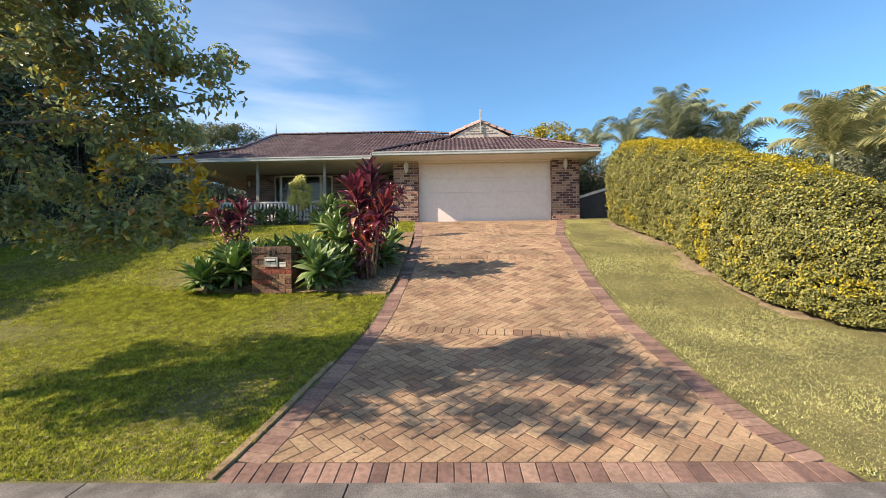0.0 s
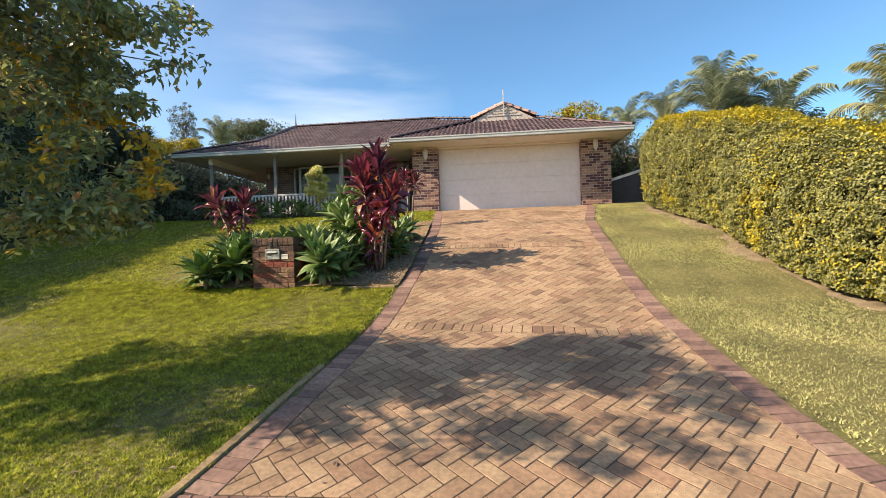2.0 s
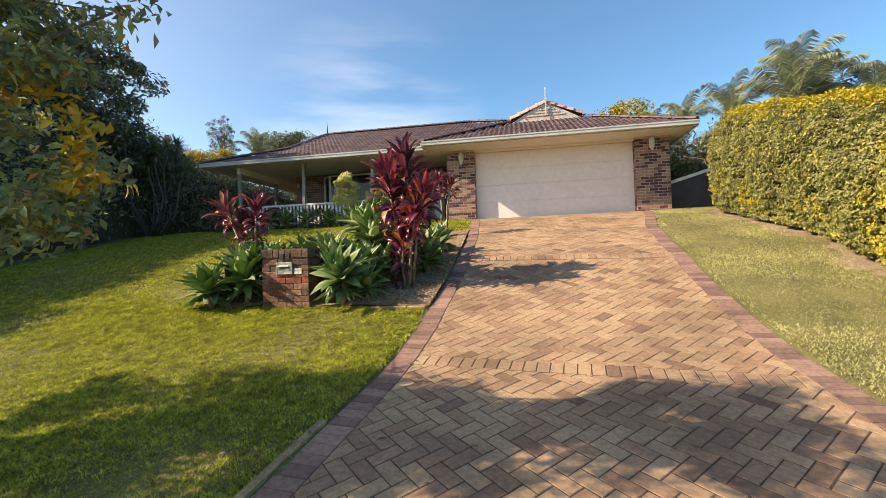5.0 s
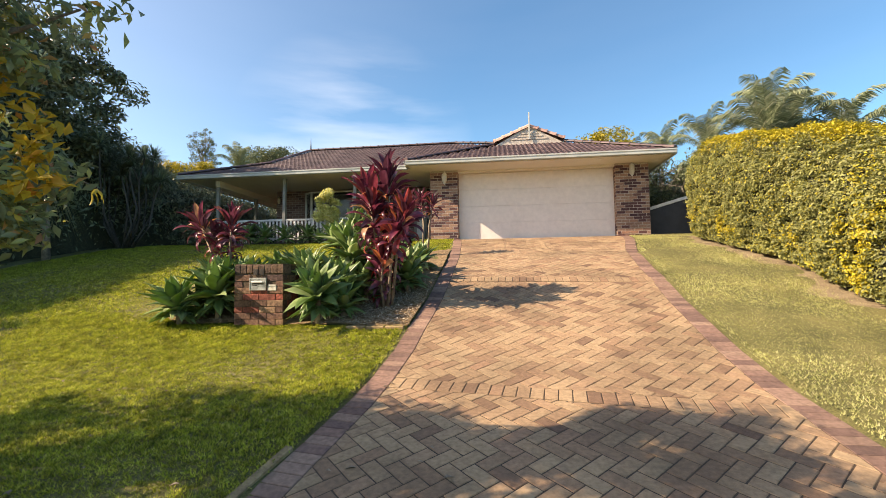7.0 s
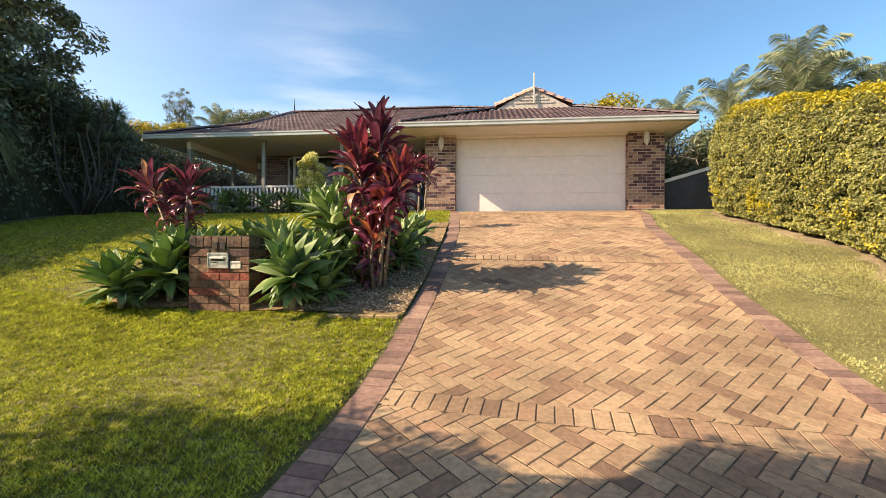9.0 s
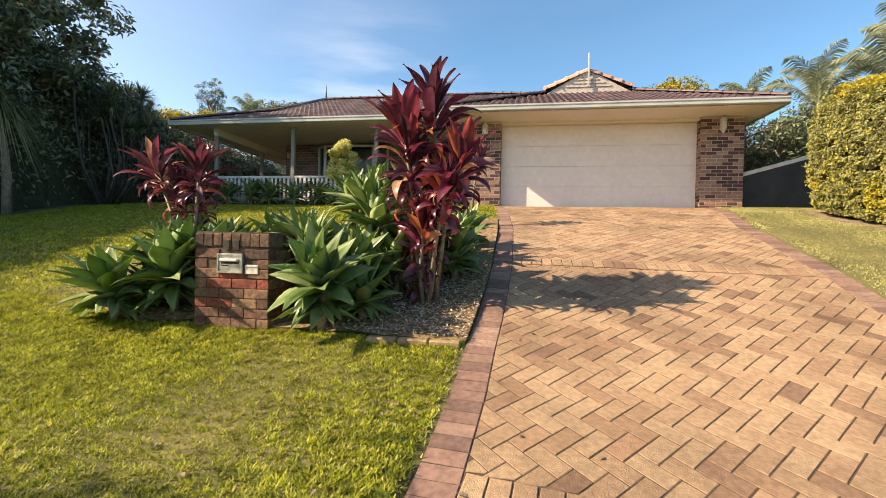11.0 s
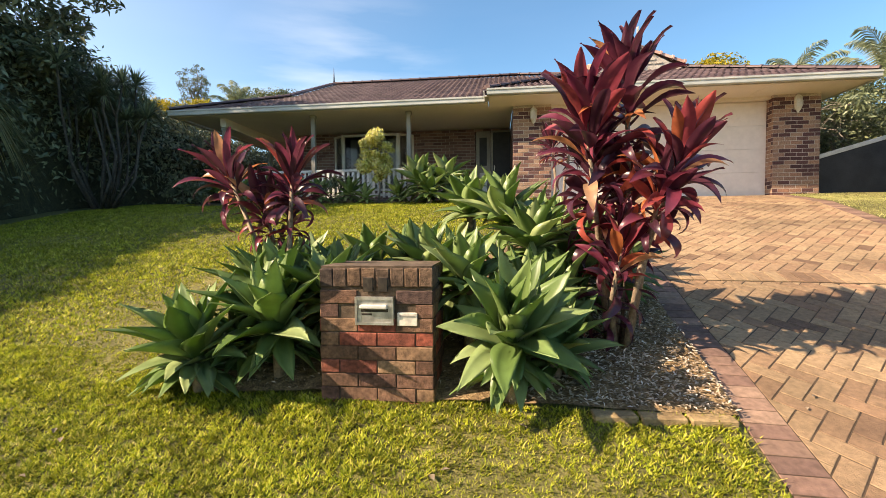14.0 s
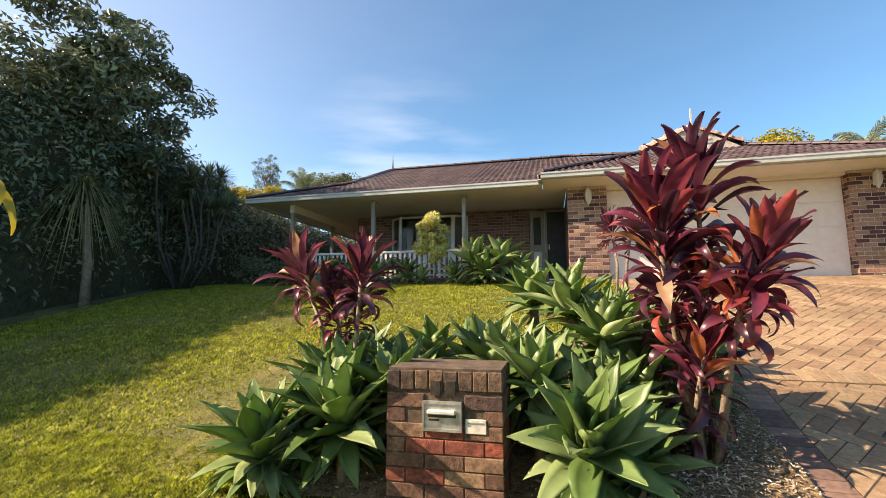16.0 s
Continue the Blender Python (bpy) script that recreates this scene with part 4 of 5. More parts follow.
# dark trees and shrubs along the side boundary
side_trees = [
    ((-15.5, 13.2), 8.4, [((0.3, 0, 5.9), (3.6, 3.0, 2.4)), ((2.7, 0.6, 5.0), (1.9, 1.8, 1.6)), ((-2.0, -1, 4.8), (2.6, 2.2, 2.2)), ((1.0, 0.3, 3.0), (3.0, 2.0, 1.2))], 42000, (0.19, 0.075), LEAF_DARK, "tall dark evergreen tree behind the lawn", 21, 190, 0.52),
    # this next one is unseen from the path, kept to shade the lawn
    ((-13.6, 9.6), 4.2, [((0, 0, 2.2), (1.8, 2.2, 1.7))], 12000, (0.12, 0.05), LEAF_DARK, "dense dark shrub tree at the lawn edge", 23, 60, 0.6),
    ((-14.0, 12.2), 4.6, [((0, 0, 2.2), (1.9, 1.8, 2.0))], 12000, (0.12, 0.05), LEAF_DARK, "dense dark shrub tree at the lawn edge", 24, 60, 0.6),
    ((-14.3, 16.0), 4.2, [((0, 0, 2.0), (1.9, 2.0, 1.6))], 13000, (0.12, 0.05), LEAF_DARK, "dense dark shrub tree at the lawn edge", 25, 60, 0.6),
    ((-13.4, 19.0), 3.4, [((0, 0, 1.5), (1.8, 1.9, 1.3))], 11000, (0.12, 0.05), LEAF_DARK, "dense dark shrub tree at the lawn edge", 26, 60, 0.6),
    ((-13.4, 23.0), 3.4, [((0, 0, 1.6), (2.2, 2.2, 1.4))], 9000, (0.13, 0.055), LEAF_DARK, "dark shrub tree beyond the veranda", 27, 50, 0.6),
]
for (x, y), h, crown, n, leaf, m, lab, seed, cl, cr in side_trees:
    tree("boundary_tree", (x, y, gz(y)), h, crown, n, leaf, m, lab, seed, trunk_r=0.09 if h < 6 else 0.17, clump=cr, n_limb=8, clusters=cl, group="boundary planting")


def dark_hedge(name, line, heights, thick, n, seed, label):
    """An unclipped dense screen of dark leaves along a line of places."""
    r = np.random.default_rng(seed)
    t = thing(name, (0, 0, 0), label, "hedge")
    P = [Vector((x, y, 0)) for x, y in line]
    L = [0.0]
    for p, q in zip(P, P[1:]):
        L.append(L[-1] + (q - p).length)

    def spot(s, a, push):
        k = max(i for i in range(len(L) - 1) if L[i] <= s + 1e-9)
        f = (s - L[k]) / (L[k + 1] - L[k])
        c = P[k].lerp(P[k + 1], f)
        d = (P[k + 1] - P[k]).normalized()
        side = Vector((d.y, -d.x, 0))
        w = math.cos(math.pi * a)
        u = math.copysign(abs(w) ** 0.5, w)
        hh = float(np.interp(c.y, [0, 12, 15, 17, 20, 24], heights)) * (1 + 0.12 * noise.noise(Vector((s * 0.45, seed, 0))) + 0.14 * noise.noise(Vector((s * 1.7, seed, 2))))
        z = hh * math.sin(math.pi * a) ** 0.5
        nn = (side * w + Vector((0, 0, math.sin(math.pi * a)))).normalized()
        p = c + side * u * thick + Vector((0, 0, gz(c.y) + z))
        return p + nn * (push + 0.30 * noise.noise(p * 0.9)), nn

    ss, cols = np.linspace(0, L[-1] - 1e-4, 60), 15
    v = [spot(s, k / (cols - 1), -0.22)[0] for s in ss for k in range(cols)]
    f = [(j * cols + k, j * cols + k + 1, (j + 1) * cols + k + 1, (j + 1) * cols + k) for j in range(59) for k in range(cols - 1)]
    # dark sheet paints the shaded inside of the screen between its leaves
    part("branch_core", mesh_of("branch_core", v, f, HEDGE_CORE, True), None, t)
    pp, nn = [], []
    for i in range(n):
        p, q = spot(r.uniform(0, L[-1] - 1e-4), r.uniform(0.0, 0.75), r.normal(0, 0.2))
        pp.append(p), nn.append(q)
    part("leaves", leaf_cloud("leaves", np.array(pp), np.array(nn), 0.15, 0.06, LEAF_DARK, r, 0.7, 0.4), None, t)


dark_hedge("boundary_hedge", [(-13.9, -1.0), (-13.6, 6.0), (-13.2, 12.0), (-13.0, 17.0), (-12.9, 24.0), (-11.5, 30.0)], (4.9, 4.8, 3.7, 3.1, 2.6, 2.4), 1.1, 60000, 71, "dense dark unclipped hedge along the side boundary")
dark_hedge("back_hedge", [(4.7, 21.5), (9.0, 22.5), (15.0, 21.0), (16.0, 12.0), (15.5, 3.0)], (2.8,) * 6, 0.9, 12000, 72, "dense dark green hedge behind the palms")
tree("yellow_shrub_tree", (-15.6, 22.0, 2.6), 5.2, [((-0.8, 0, 4.1), (1.3, 0.8, 0.5)), ((1.1, 0.2, 3.9), (1.3, 0.9, 0.55))], 9000, (0.12, 0.06), LEAF_YELLOW, "yellow-leaved shrub tree catching the sun", 31, trunk_r=0.07, clusters=40)
tree("gum_tree", (-21.0, 31.4, 2.6), 11.4, [((0, 0, 8.7), (0.9, 0.9, 1.2)), ((0.3, 0, 7.3), (1.1, 0.9, 0.8))], 4200, (0.11, 0.04), LEAF_GREY, "thin pale gum tree far behind", 32, trunk_r=0.10, clusters=75, clump=0.26, n_limb=14)
tree("round_tree", (-20.6, 41.0, 2.6), 12.5, [((0, 0, 8.5), (4.4, 3.0, 2.7))], 15000, (0.24, 0.09), LEAF_GREY, "rounded grey-green tree behind the roof", 33, trunk_r=0.2, clusters=90, clump=0.9)
for i, (x, y, h) in enumerate(((5.9, 18.7, 3.5), (7.1, 19.2, 3.3), (9.8, 17.5, 4.0), (8.6, 21.0, 4.2), (12.5, 14.5, 4.0), (11.0, 10.0, 3.0), (12.2, 6.5, 3.2))):
    tree("garden_shrub", (x, y, gz(y)), h, [((0, 0, h * 0.5), (1.7, 1.9, h * 0.42))], 7000, (0.14, 0.05), LEAF_GREY if i % 2 else LEAF_DARK, "leafy green shrub behind the hedge", 40 + i, trunk_r=0.06, clusters=40, clump=0.55, group="shrubs behind the hedge")
tree("yellow_shrub_tree", (4.6, 20.8, 2.6), 4.9, [((0, 0, 3.9), (1.3, 1.0, 0.9))], 4200, (0.12, 0.06), LEAF_YELLOW, "golden shrub behind the garage", 47, trunk_r=0.06, clusters=30)


# ---- palms ----
def frond_mesh(name, length, rise, seed, mat=PALM, leaflet=0.52, n=50, width=0.036):
    r = np.random.default_rng(seed)
    v, q = [], []
    # the midrib bends over under its own weight
    rib = [np.zeros(3)]
    ang = rise
    for i in range(n):
        ang -= 2.5 * (i / n) ** 1.4 / n * 1.6
        rib.append(rib[-1] + np.array([math.cos(ang), 0, math.sin(ang)]) * length / n)
    rib = np.array(rib)
    for i in range(n):
        w = 0.018 * (1 - i / n) + 0.004
        o = len(v)
        v += [rib[i] + (0, w, 0), rib[i] - (0, w, 0), rib[i + 1] - (0, w, 0), rib[i + 1] + (0, w, 0)]
        q.append((o, o + 1, o + 2, o + 3))
        if i < 4:
            continue
        tang = rib[i + 1] - rib[i]
        tang /= np.linalg.norm(tang)
        up = np.cross(tang, (0, 1, 0)) * -1
        ll = leaflet * (math.sin(math.pi * min(1.0, 0.12 + 0.86 * i / n)) ** 0.6) * r.uniform(0.85, 1.1)
        for sgn in (-1, 1):
            d = tang * 0.8 + np.array([0, sgn, 0]) * r.uniform(0.7, 0.9) + up * r.uniform(0.05, 0.4)
            d /= np.linalg.norm(d)
            m1 = rib[i] + d * ll * 0.55
            tip = rib[i] + d * ll + np.array([0, 0, -0.45 * ll])
            wv = tang * width * 0.5
            o = len(v)
            v += [rib[i] - wv * 0.6, rib[i] + wv * 0.6, m1 + wv, m1 - wv, tip + wv * 0.1, tip - wv * 0.1]
            q += [(o, o + 1, o + 2, o + 3), (o + 3, o + 2, o + 4, o + 5)]
    return fast_mesh(name, np.array(v), np.array(q), mat)


FRONDS = [[frond_mesh("frond", 2.0, 1.5, 1, m), frond_mesh("frond", 2.1, 1.3, 2, m), frond_mesh("frond", 1.9, 0.95, 3, m)] for m in (PALM, PALM_GOLD)]


def palm(x, y, z_crown, n, scale, label, seed, gold=False):
    r = random.Random(seed)
    z = gz(y)
    t = thing("palm", (x, y, z), label, "palm tree", "palms")
    h = z_crown - z
    part("trunk", tube([(0, 0, -0.1), (0.05, 0, h * 0.5), (0, 0.03, h)], [0.07 * scale, 0.055 * scale, 0.06 * scale], 9), CANE, t)
    part("crownshaft", tube([(0, 0.03, h), (0, 0.03, h + 0.5 * scale)], [0.06 * scale, 0.04 * scale], 9), PALM, t)
    for i in range(n):
        f = i / max(1, n - 1)
        me = FRONDS[1 if gold else 0][0 if f < 0.35 else 1 if f < 0.75 else 2]
        s = scale * r.uniform(0.85, 1.1)
        part("frond", me, None, t, "", pose(0, 0.03, h + 0.45 * scale * (1 - 0.4 * f), 0, r.uniform(-12, 8), i * 137.5 + r.uniform(-15, 15)) @ Matrix.Diagonal((s, s, s, 1)))


for x, y, zc, n, s, seed in ((7.9, 15.9, 4.95, 13, 1.0, 1), (6.9, 17.2, 4.9, 11, 0.85, 2), (9.0, 16.8, 5.05, 12, 1.0, 3), (6.3, 19.6, 5.3, 10, 0.8, 4), (9.8, 15.8, 4.6, 11, 0.9, 5), (5.6, 20.6, 5.3, 9, 0.7, 10)):
    palm(x, y, zc, n, s, "golden cane palm with arching feathery fronds", seed)
for x, y, zc, n, s, seed in ((8.7, 10.4, 3.2, 18, 0.85, 6), (10.6, 11.6, 3.3, 16, 1.0, 7), (9.5, 8.8, 2.6, 16, 0.85, 8), (11.6, 10.2, 3.4, 16, 0.95, 11)):
    palm(x, y, zc, n, s, "yellowish feather palm behind the hedge", seed, True)
palm(-19.1, 33.0, 9.0, 14, 1.15, "dark palm behind the house roof", 9)


# ---- strappy plants on the boundary ----
def spiky_head(seed, n, length, width, mat, down=0.3):
    r = np.random.default_rng(seed)
    v, q = [], []
    for i in range(n):
        el = r.uniform(-0.5 if down else 0.1, 1.4)
        az = r.uniform(0, 2 * math.pi)
        d = np.array([math.cos(az) * math.cos(el), math.sin(az) * math.cos(el), math.sin(el)])
        s = np.array([-math.sin(az), math.cos(az), 0]) * width / 2
        L = length * r.uniform(0.75, 1.1)
        p1, p2 = d * L * 0.5, d * L + np.array([0, 0, -down * L * (1.2 - el * 0.5)])
        o = len(v)
        v += [-s * 0.6, s * 0.6, p1 + s, p1 - s, p2 + s * 0.1, p2 - s * 0.1]
        q += [(o, o + 1, o + 2, o + 3), (o + 3, o + 2, o + 4, o + 5)]
    return fast_mesh("leaf_head", np.array(v), np.array(q), mat)


yuc = thing("grass_tree", (-11.6, 12.6, gz(12.6)), "pale-trunked plant with a drooping grassy head", "shrub")
part("trunk", tube([(0, 0, -0.1), (-0.03, 0, 0.9), (-0.18, 0, 1.7), (-0.35, 0, 2.15)], [0.11, 0.085, 0.075, 0.08], 9), CANE, yuc, "pale bare trunk")
part("leaf_head", spiky_head(3, 480, 1.15, 0.022, STRAW, 0.75), None, yuc, "", pose(-0.36, 0, 2.2))

drac = thing("dragon_tree", (-11.45, 14.9, gz(14.9)), "many-stemmed dark spiky-headed dragon tree", "shrub")
HEAD = spiky_head(4, 120, 0.55, 0.034, LEAF_DARK, 0.18)
dr = random.Random(8)
for i in range(15):
    a = i * 2.4
    tip = Vector((math.cos(a) * dr.uniform(0.3, 1.0) + 0.2, math.sin(a) * dr.uniform(0.4, 1.2), dr.uniform(1.9, 3.2)))
    knee = Vector((tip.x * 0.75 + dr.uniform(-0.3, 0.3), tip.y * 0.6, tip.z * dr.uniform(0.3, 0.45)))
    fork = knee.lerp(tip, 0.55) + Vector((dr.uniform(-0.16, 0.16), dr.uniform(-0.16, 0.16), 0.05))
    stem = part("stem", tube([(math.cos(a) * 0.14, math.sin(a) * 0.14, -0.1), knee, fork, tip], [0.045, 0.034, 0.026, 0.018], 7), BARK_DARK, drac)
    part("leaf_head", HEAD, None, drac, "", pose(*tip, 0, 0, i * 40) @ Matrix.Scale(dr.uniform(0.75, 1.05), 4))
    if i % 2:
        side = fork + Vector((dr.uniform(-0.4, 0.4), dr.uniform(-0.3, 0.3), dr.uniform(0.3, 0.7)))
        part("side_stem", tube([fork, fork.lerp(side, 0.5) + Vector((0, 0, -0.04)), side], [0.024, 0.02, 0.016], 6), BARK_DARK, stem)
        part("leaf_head", HEAD, None, drac, "", pose(*side, 0, 0, i * 70) @ Matrix.Scale(dr.uniform(0.6, 0.85), 4))
for x, y, h in ((-13.2, 17.5, 3.95), (-12.65, 17.5, 3.5)):
    dt = thing("dragon_tree", (x, y, 2.6), "single-stemmed spiky dragon tree against the sky", "shrub")
    part("stem", tube([(0, 0, -0.1), (0.1, 0, h * 0.5), (0, 0, h - 0.2)], [0.03, 0.022, 0.016], 7), CANE, dt)
    part("leaf_head", HEAD, None, dt, "", pose(0, 0, h - 0.2) @ Matrix.Scale(0.6, 4))


# ---- agaves ----
def agave_leaf(bend, fold, seed):
    """A broad pointed fleshy leaf, 1 long on x, rising from the origin and bending down by 'bend'; thick along its middle."""
    ns, us = 10, (-1.0, -0.5, 0.0, 0.5, 1.0)
    v, f = [], []
    x = z = 0.0
    for i in range(ns + 1):
        s = i / ns
        w = max(0.004, 0.075 * (1 - s) ** 1.2 + 0.118 * math.sin(math.pi * s ** 0.95) ** 0.9)
        th = 0.024 * (1 - s) ** 0.8 + 0.004
        wav = 0.012 * math.sin(6 * s + seed)
        for u in us:
            v.append((x, u * w + wav, z + fold * w * abs(u) ** 1.6 + 0.01 * math.sin(8 * s + 3 * u + seed)))
        for u in us[3:0:-1]:
            v.append((x, u * w + wav, z + fold * w * abs(u) ** 1.6 - th * (1 - abs(u) * 0.6)))
        ang = -bend * s ** 1.5
        x += math.cos(ang) / ns
        z += math.sin(ang) / ns
    for i in range(ns):
        for k in range(8):
            a, b = i * 8 + k, i * 8 + (k + 1) % 8
            f.append((a, b, b + 8, a + 8))
    return mesh_of("leaf", v, f, AGAVE, True)


A_LEAF = [agave_leaf(0.15, 0.65, 0), agave_leaf(0.4, 0.5, 1), agave_leaf(0.7, 0.42, 2), agave_leaf(1.0, 0.4, 4)]


def agave(x, y, size, stem, seed, n=24, tilt=(0.0, 0.0)):
    """tilt: degrees by which the rosette leans about x and about y."""
    r = random.Random(seed)
    t = thing("agave", (x, y, gz(y)), "blue-green spineless agave rosette in a garden bed", "agave", "agaves")
    top = Vector((0, 0, stem))
    part("stem", tube([(0, 0, -0.08), top * 0.6, top + Vector((0, 0, 0.05))], [0.04, 0.045, 0.045], 7), CANE, t)
    heart = Matrix.Translation(top + Vector((0, 0, 0.07))) @ pose(0, 0, 0, tilt[0] + r.uniform(-8, 8), tilt[1] + r.uniform(-8, 8), 0)
    for i in range(n):
        f = i / (n - 1)
        el = 82 - 68 * f ** 0.75 + r.uniform(-9, 9)
        me = A_LEAF[0 if f < 0.22 else 1 if f < 0.55 else 2 if f < 0.85 else 3]
        L = size * (0.78 + 0.34 * math.sin(math.pi * min(1, f * 0.9 + 0.15))) * r.uniform(0.88, 1.12)
        part("leaf", me, None, t, "", heart @ pose(0, 0, -0.06 * f, r.uniform(-14, 14), -el, i * 137.5 + r.uniform(-12, 12)) @ Matrix.Diagonal((L, L * r.uniform(0.95, 1.2), L, 1)))
    # older leaves hang round the stem
    for i in range(round(n * 0.6)):
        h0 = stem * r.uniform(0.45, 0.95) + 0.05
        L = size * r.uniform(0.6, 0.85)
        el = -math.degrees(math.asin(min(0.8, 0.65 * h0 / L))) * r.uniform(0.3, 1.0)
        part("leaf", A_LEAF[1], None, t, "", pose(0, 0, h0, r.uniform(-25, 25), -el, i * 137.5 + 60 + r.uniform(-25, 25)) @ Matrix.Diagonal((L, L * r.uniform(0.85, 1.1), L, 1)))


# rx first turns the leaf round its own length, so the order of the Euler angles suits it
BED_AGAVES = [(-4.18, 8.12, 0.50, 0.18, 30), (-3.70, 8.28, 0.52, 0.30, 28), (-4.05, 8.75, 0.50, 0.30, 24), (-3.52, 8.95, 0.46, 0.29, 22), (-3.95, 9.30, 0.44, 0.26, 20),
              (-2.14, 8.12, 0.50, 0.32, 30), (-2.05, 8.62, 0.52, 0.29, 22), (-2.55, 8.85, 0.48, 0.36, 22), (-2.95, 9.20, 0.48, 0.30, 22), (-3.40, 9.55, 0.44, 0.24, 20),
              (-2.15, 9.35, 0.46, 0.74, 28), (-2.48, 9.75, 0.44, 0.70, 26), (-1.95, 8.98, 0.42, 0.64, 26), (-1.62, 9.30, 0.52, 0.30, 24), (-1.85, 9.95, 0.50, 0.36, 24), (-1.20, 9.45, 0.48, 0.20, 22),
              (-1.25, 10.05, 0.46, 0.22, 22), (-1.55, 10.6, 0.46, 0.24, 20), (-1.72, 8.95, 0.46, 0.22, 20), (-1.15, 10.7, 0.40, 0.16, 18), (-3.3, 8.62, 0.40, 0.30, 16), (-4.0, 8.35, 0.42, 0.12, 18), (-3.85, 8.55, 0.50, 0.34, 24), (-3.42, 8.50, 0.46, 0.36, 22), (-1.86, 8.36, 0.42, 0.12, 20), (-2.42, 8.52, 0.42, 0.50, 24), (-2.75, 8.95, 0.46, 0.42, 20)]
TILTS = {0: (14, -16), 1: (16, -4), 5: (30, 4), 6: (12, 8)}          # the front rosettes lean towards the light
for i, (x, y, s, st, n) in enumerate(BED_AGAVES):
    agave(x, y, s, st, 100 + i, n, TILTS.get(i, (5.0, -4.0)))
HOUSE_AGAVES = [(-3.95, 15.15, 0.62, 0.40, 24), (-3.35, 15.3, 0.62, 0.40, 24), (-3.70, 15.0, 0.55, 0.20, 22), (-2.95, 15.35, 0.50, 0.22, 20), (-4.45, 15.35, 0.42, 0.12, 18), (-5.65, 15.5, 0.46, 0.18, 18), (-6.45, 15.6, 0.45, 0.16, 18),
                (-7.1, 15.55, 0.45, 0.2, 18), (-7.7, 15.6, 0.45, 0.22, 18), (-8.3, 15.5, 0.45, 0.2, 18), (-8.9, 15.6, 0.4, 0.2, 16), (-5.2, 15.25, 0.36, 0.08, 14)]
for i, (x, y, s, st, n) in enumerate(HOUSE_AGAVES):
    agave(x, y, s, st, 200 + i, n)


# ---- cordylines ----
def cordy_leaf(bend, seed):
    """A stalked, broad and wavy blade, 1 long on x."""
    ns = 10
    v, f = [], []
    x = z = 0.0
    for i in range(ns + 1):
        s = i / ns
        w = 0.011 if s < 0.2 else 0.108 * math.sin(math.pi * min(1, ((s - 0.16) / 0.84) ** 0.9)) ** 0.8 + 0.004
        wav = 0.022 * math.sin(8 * s + seed)
        v += [(x, -w, z + 0.38 * w + wav), (x, -w * 0.5, z + 0.12 * w), (x, 0, z - 0.06 * w), (x, w * 0.5, z + 0.12 * w), (x, w, z + 0.38 * w - wav)]
        a = 0.12 - bend * s ** 2.0
        x += math.cos(a) / ns
        z += math.sin(a) / ns
    for i in range(ns):
        for k in range(4):
            a = i * 5 + k
            f.append((a, a + 1, a + 6, a + 5))
    return mesh_of("leaf", v, f, CORDY, True)


YELLOW_LEAF = cordy_leaf(0.9, 2)
YELLOW_LEAF.materials[0] = LEAF_YELLOW
C_LEAF = [cordy_leaf(0.6, 0), cordy_leaf(1.3, 1.3), cordy_leaf(2.1, 2.6), cordy_leaf(2.9, 4)]


def cordy_head(t, top, direction, n, size, r, spread=1.0, depth=0.35, slim=0.85):
    """A tuft of leaves at the end of a cane; the older ones hang lower."""
    d = Vector(direction).normalized()
    n = round(n * 1.7)
    frame_m = d.to_track_quat("Z", "Y").to_matrix().to_4x4()
    for i in range(n):
        f = i / (n - 1)
        el = 82 - 96 * f * spread + r.uniform(-16, 16)
        me = C_LEAF[0 if f < 0.35 else 1 if f < 0.65 else 2 if f < 0.88 else 3]
        L = size * (0.82 + 0.3 * math.sin(math.pi * min(1, f + 0.2))) * r.uniform(0.8, 1.12)
        o = Vector(top) - d * depth * 1.25 * f ** 1.4
        part("leaf", me, None, t, "", Matrix.Translation(o) @ frame_m @ pose(0, 0, 0, r.uniform(-45, 45), -el, i * 137.5 + r.uniform(-22, 22)) @ Matrix.Diagonal((L, L * slim * r.uniform(0.8, 1.15), L, 1)))


def cordyline(x, y, stems, label, seed, slim=0.85):
    r = random.Random(seed)
    t = thing("cordyline", (x, y, gz(y)), label, "shrub", "cordylines")
    for base, mid, top, n, size, depth in stems:
        part("cane", tube([base, mid, top], [0.028, 0.02, 0.014], 7), CANE, t, "ringed grey-brown cane")
        cordy_head(t, top, Vector(top) - Vector(mid), n, size, r, 1.0, depth, slim)


cordyline(-1.36, 8.78, [((0.02, 0, -0.05), (0.07, 0.02, 1.0), (0.04, -0.04, 1.88), 32, 0.46, 0.42),
                        ((-0.05, 0.03, -0.05), (-0.15, 0.0, 0.9), (-0.24, -0.06, 1.64), 34, 0.48, 0.5),
                        ((0.06, 0.02, -0.05), (0.17, -0.08, 0.75), (0.32, -0.22, 1.32), 28, 0.42, 0.25),
                        ((-0.03, 0.05, -0.05), (-0.08, 0.08, 0.6), (-0.16, 0.10, 1.28), 26, 0.40, 0.5),
                        ((0.03, -0.05, -0.05), (0.10, -0.16, 0.6), (0.20, -0.22, 1.08), 18, 0.36, 0.18),
                        ((0.0, 0.05, -0.05), (0.0, 0.06, 0.6), (0.06, 0.08, 1.16), 26, 0.38, 0.55),
                        ((-0.03, -0.04, -0.05), (-0.06, -0.05, 0.35), (-0.02, -0.14, 0.74), 26, 0.36, 0.5)],
          "tall burgundy cordyline clump with several canes", 1, 0.95)
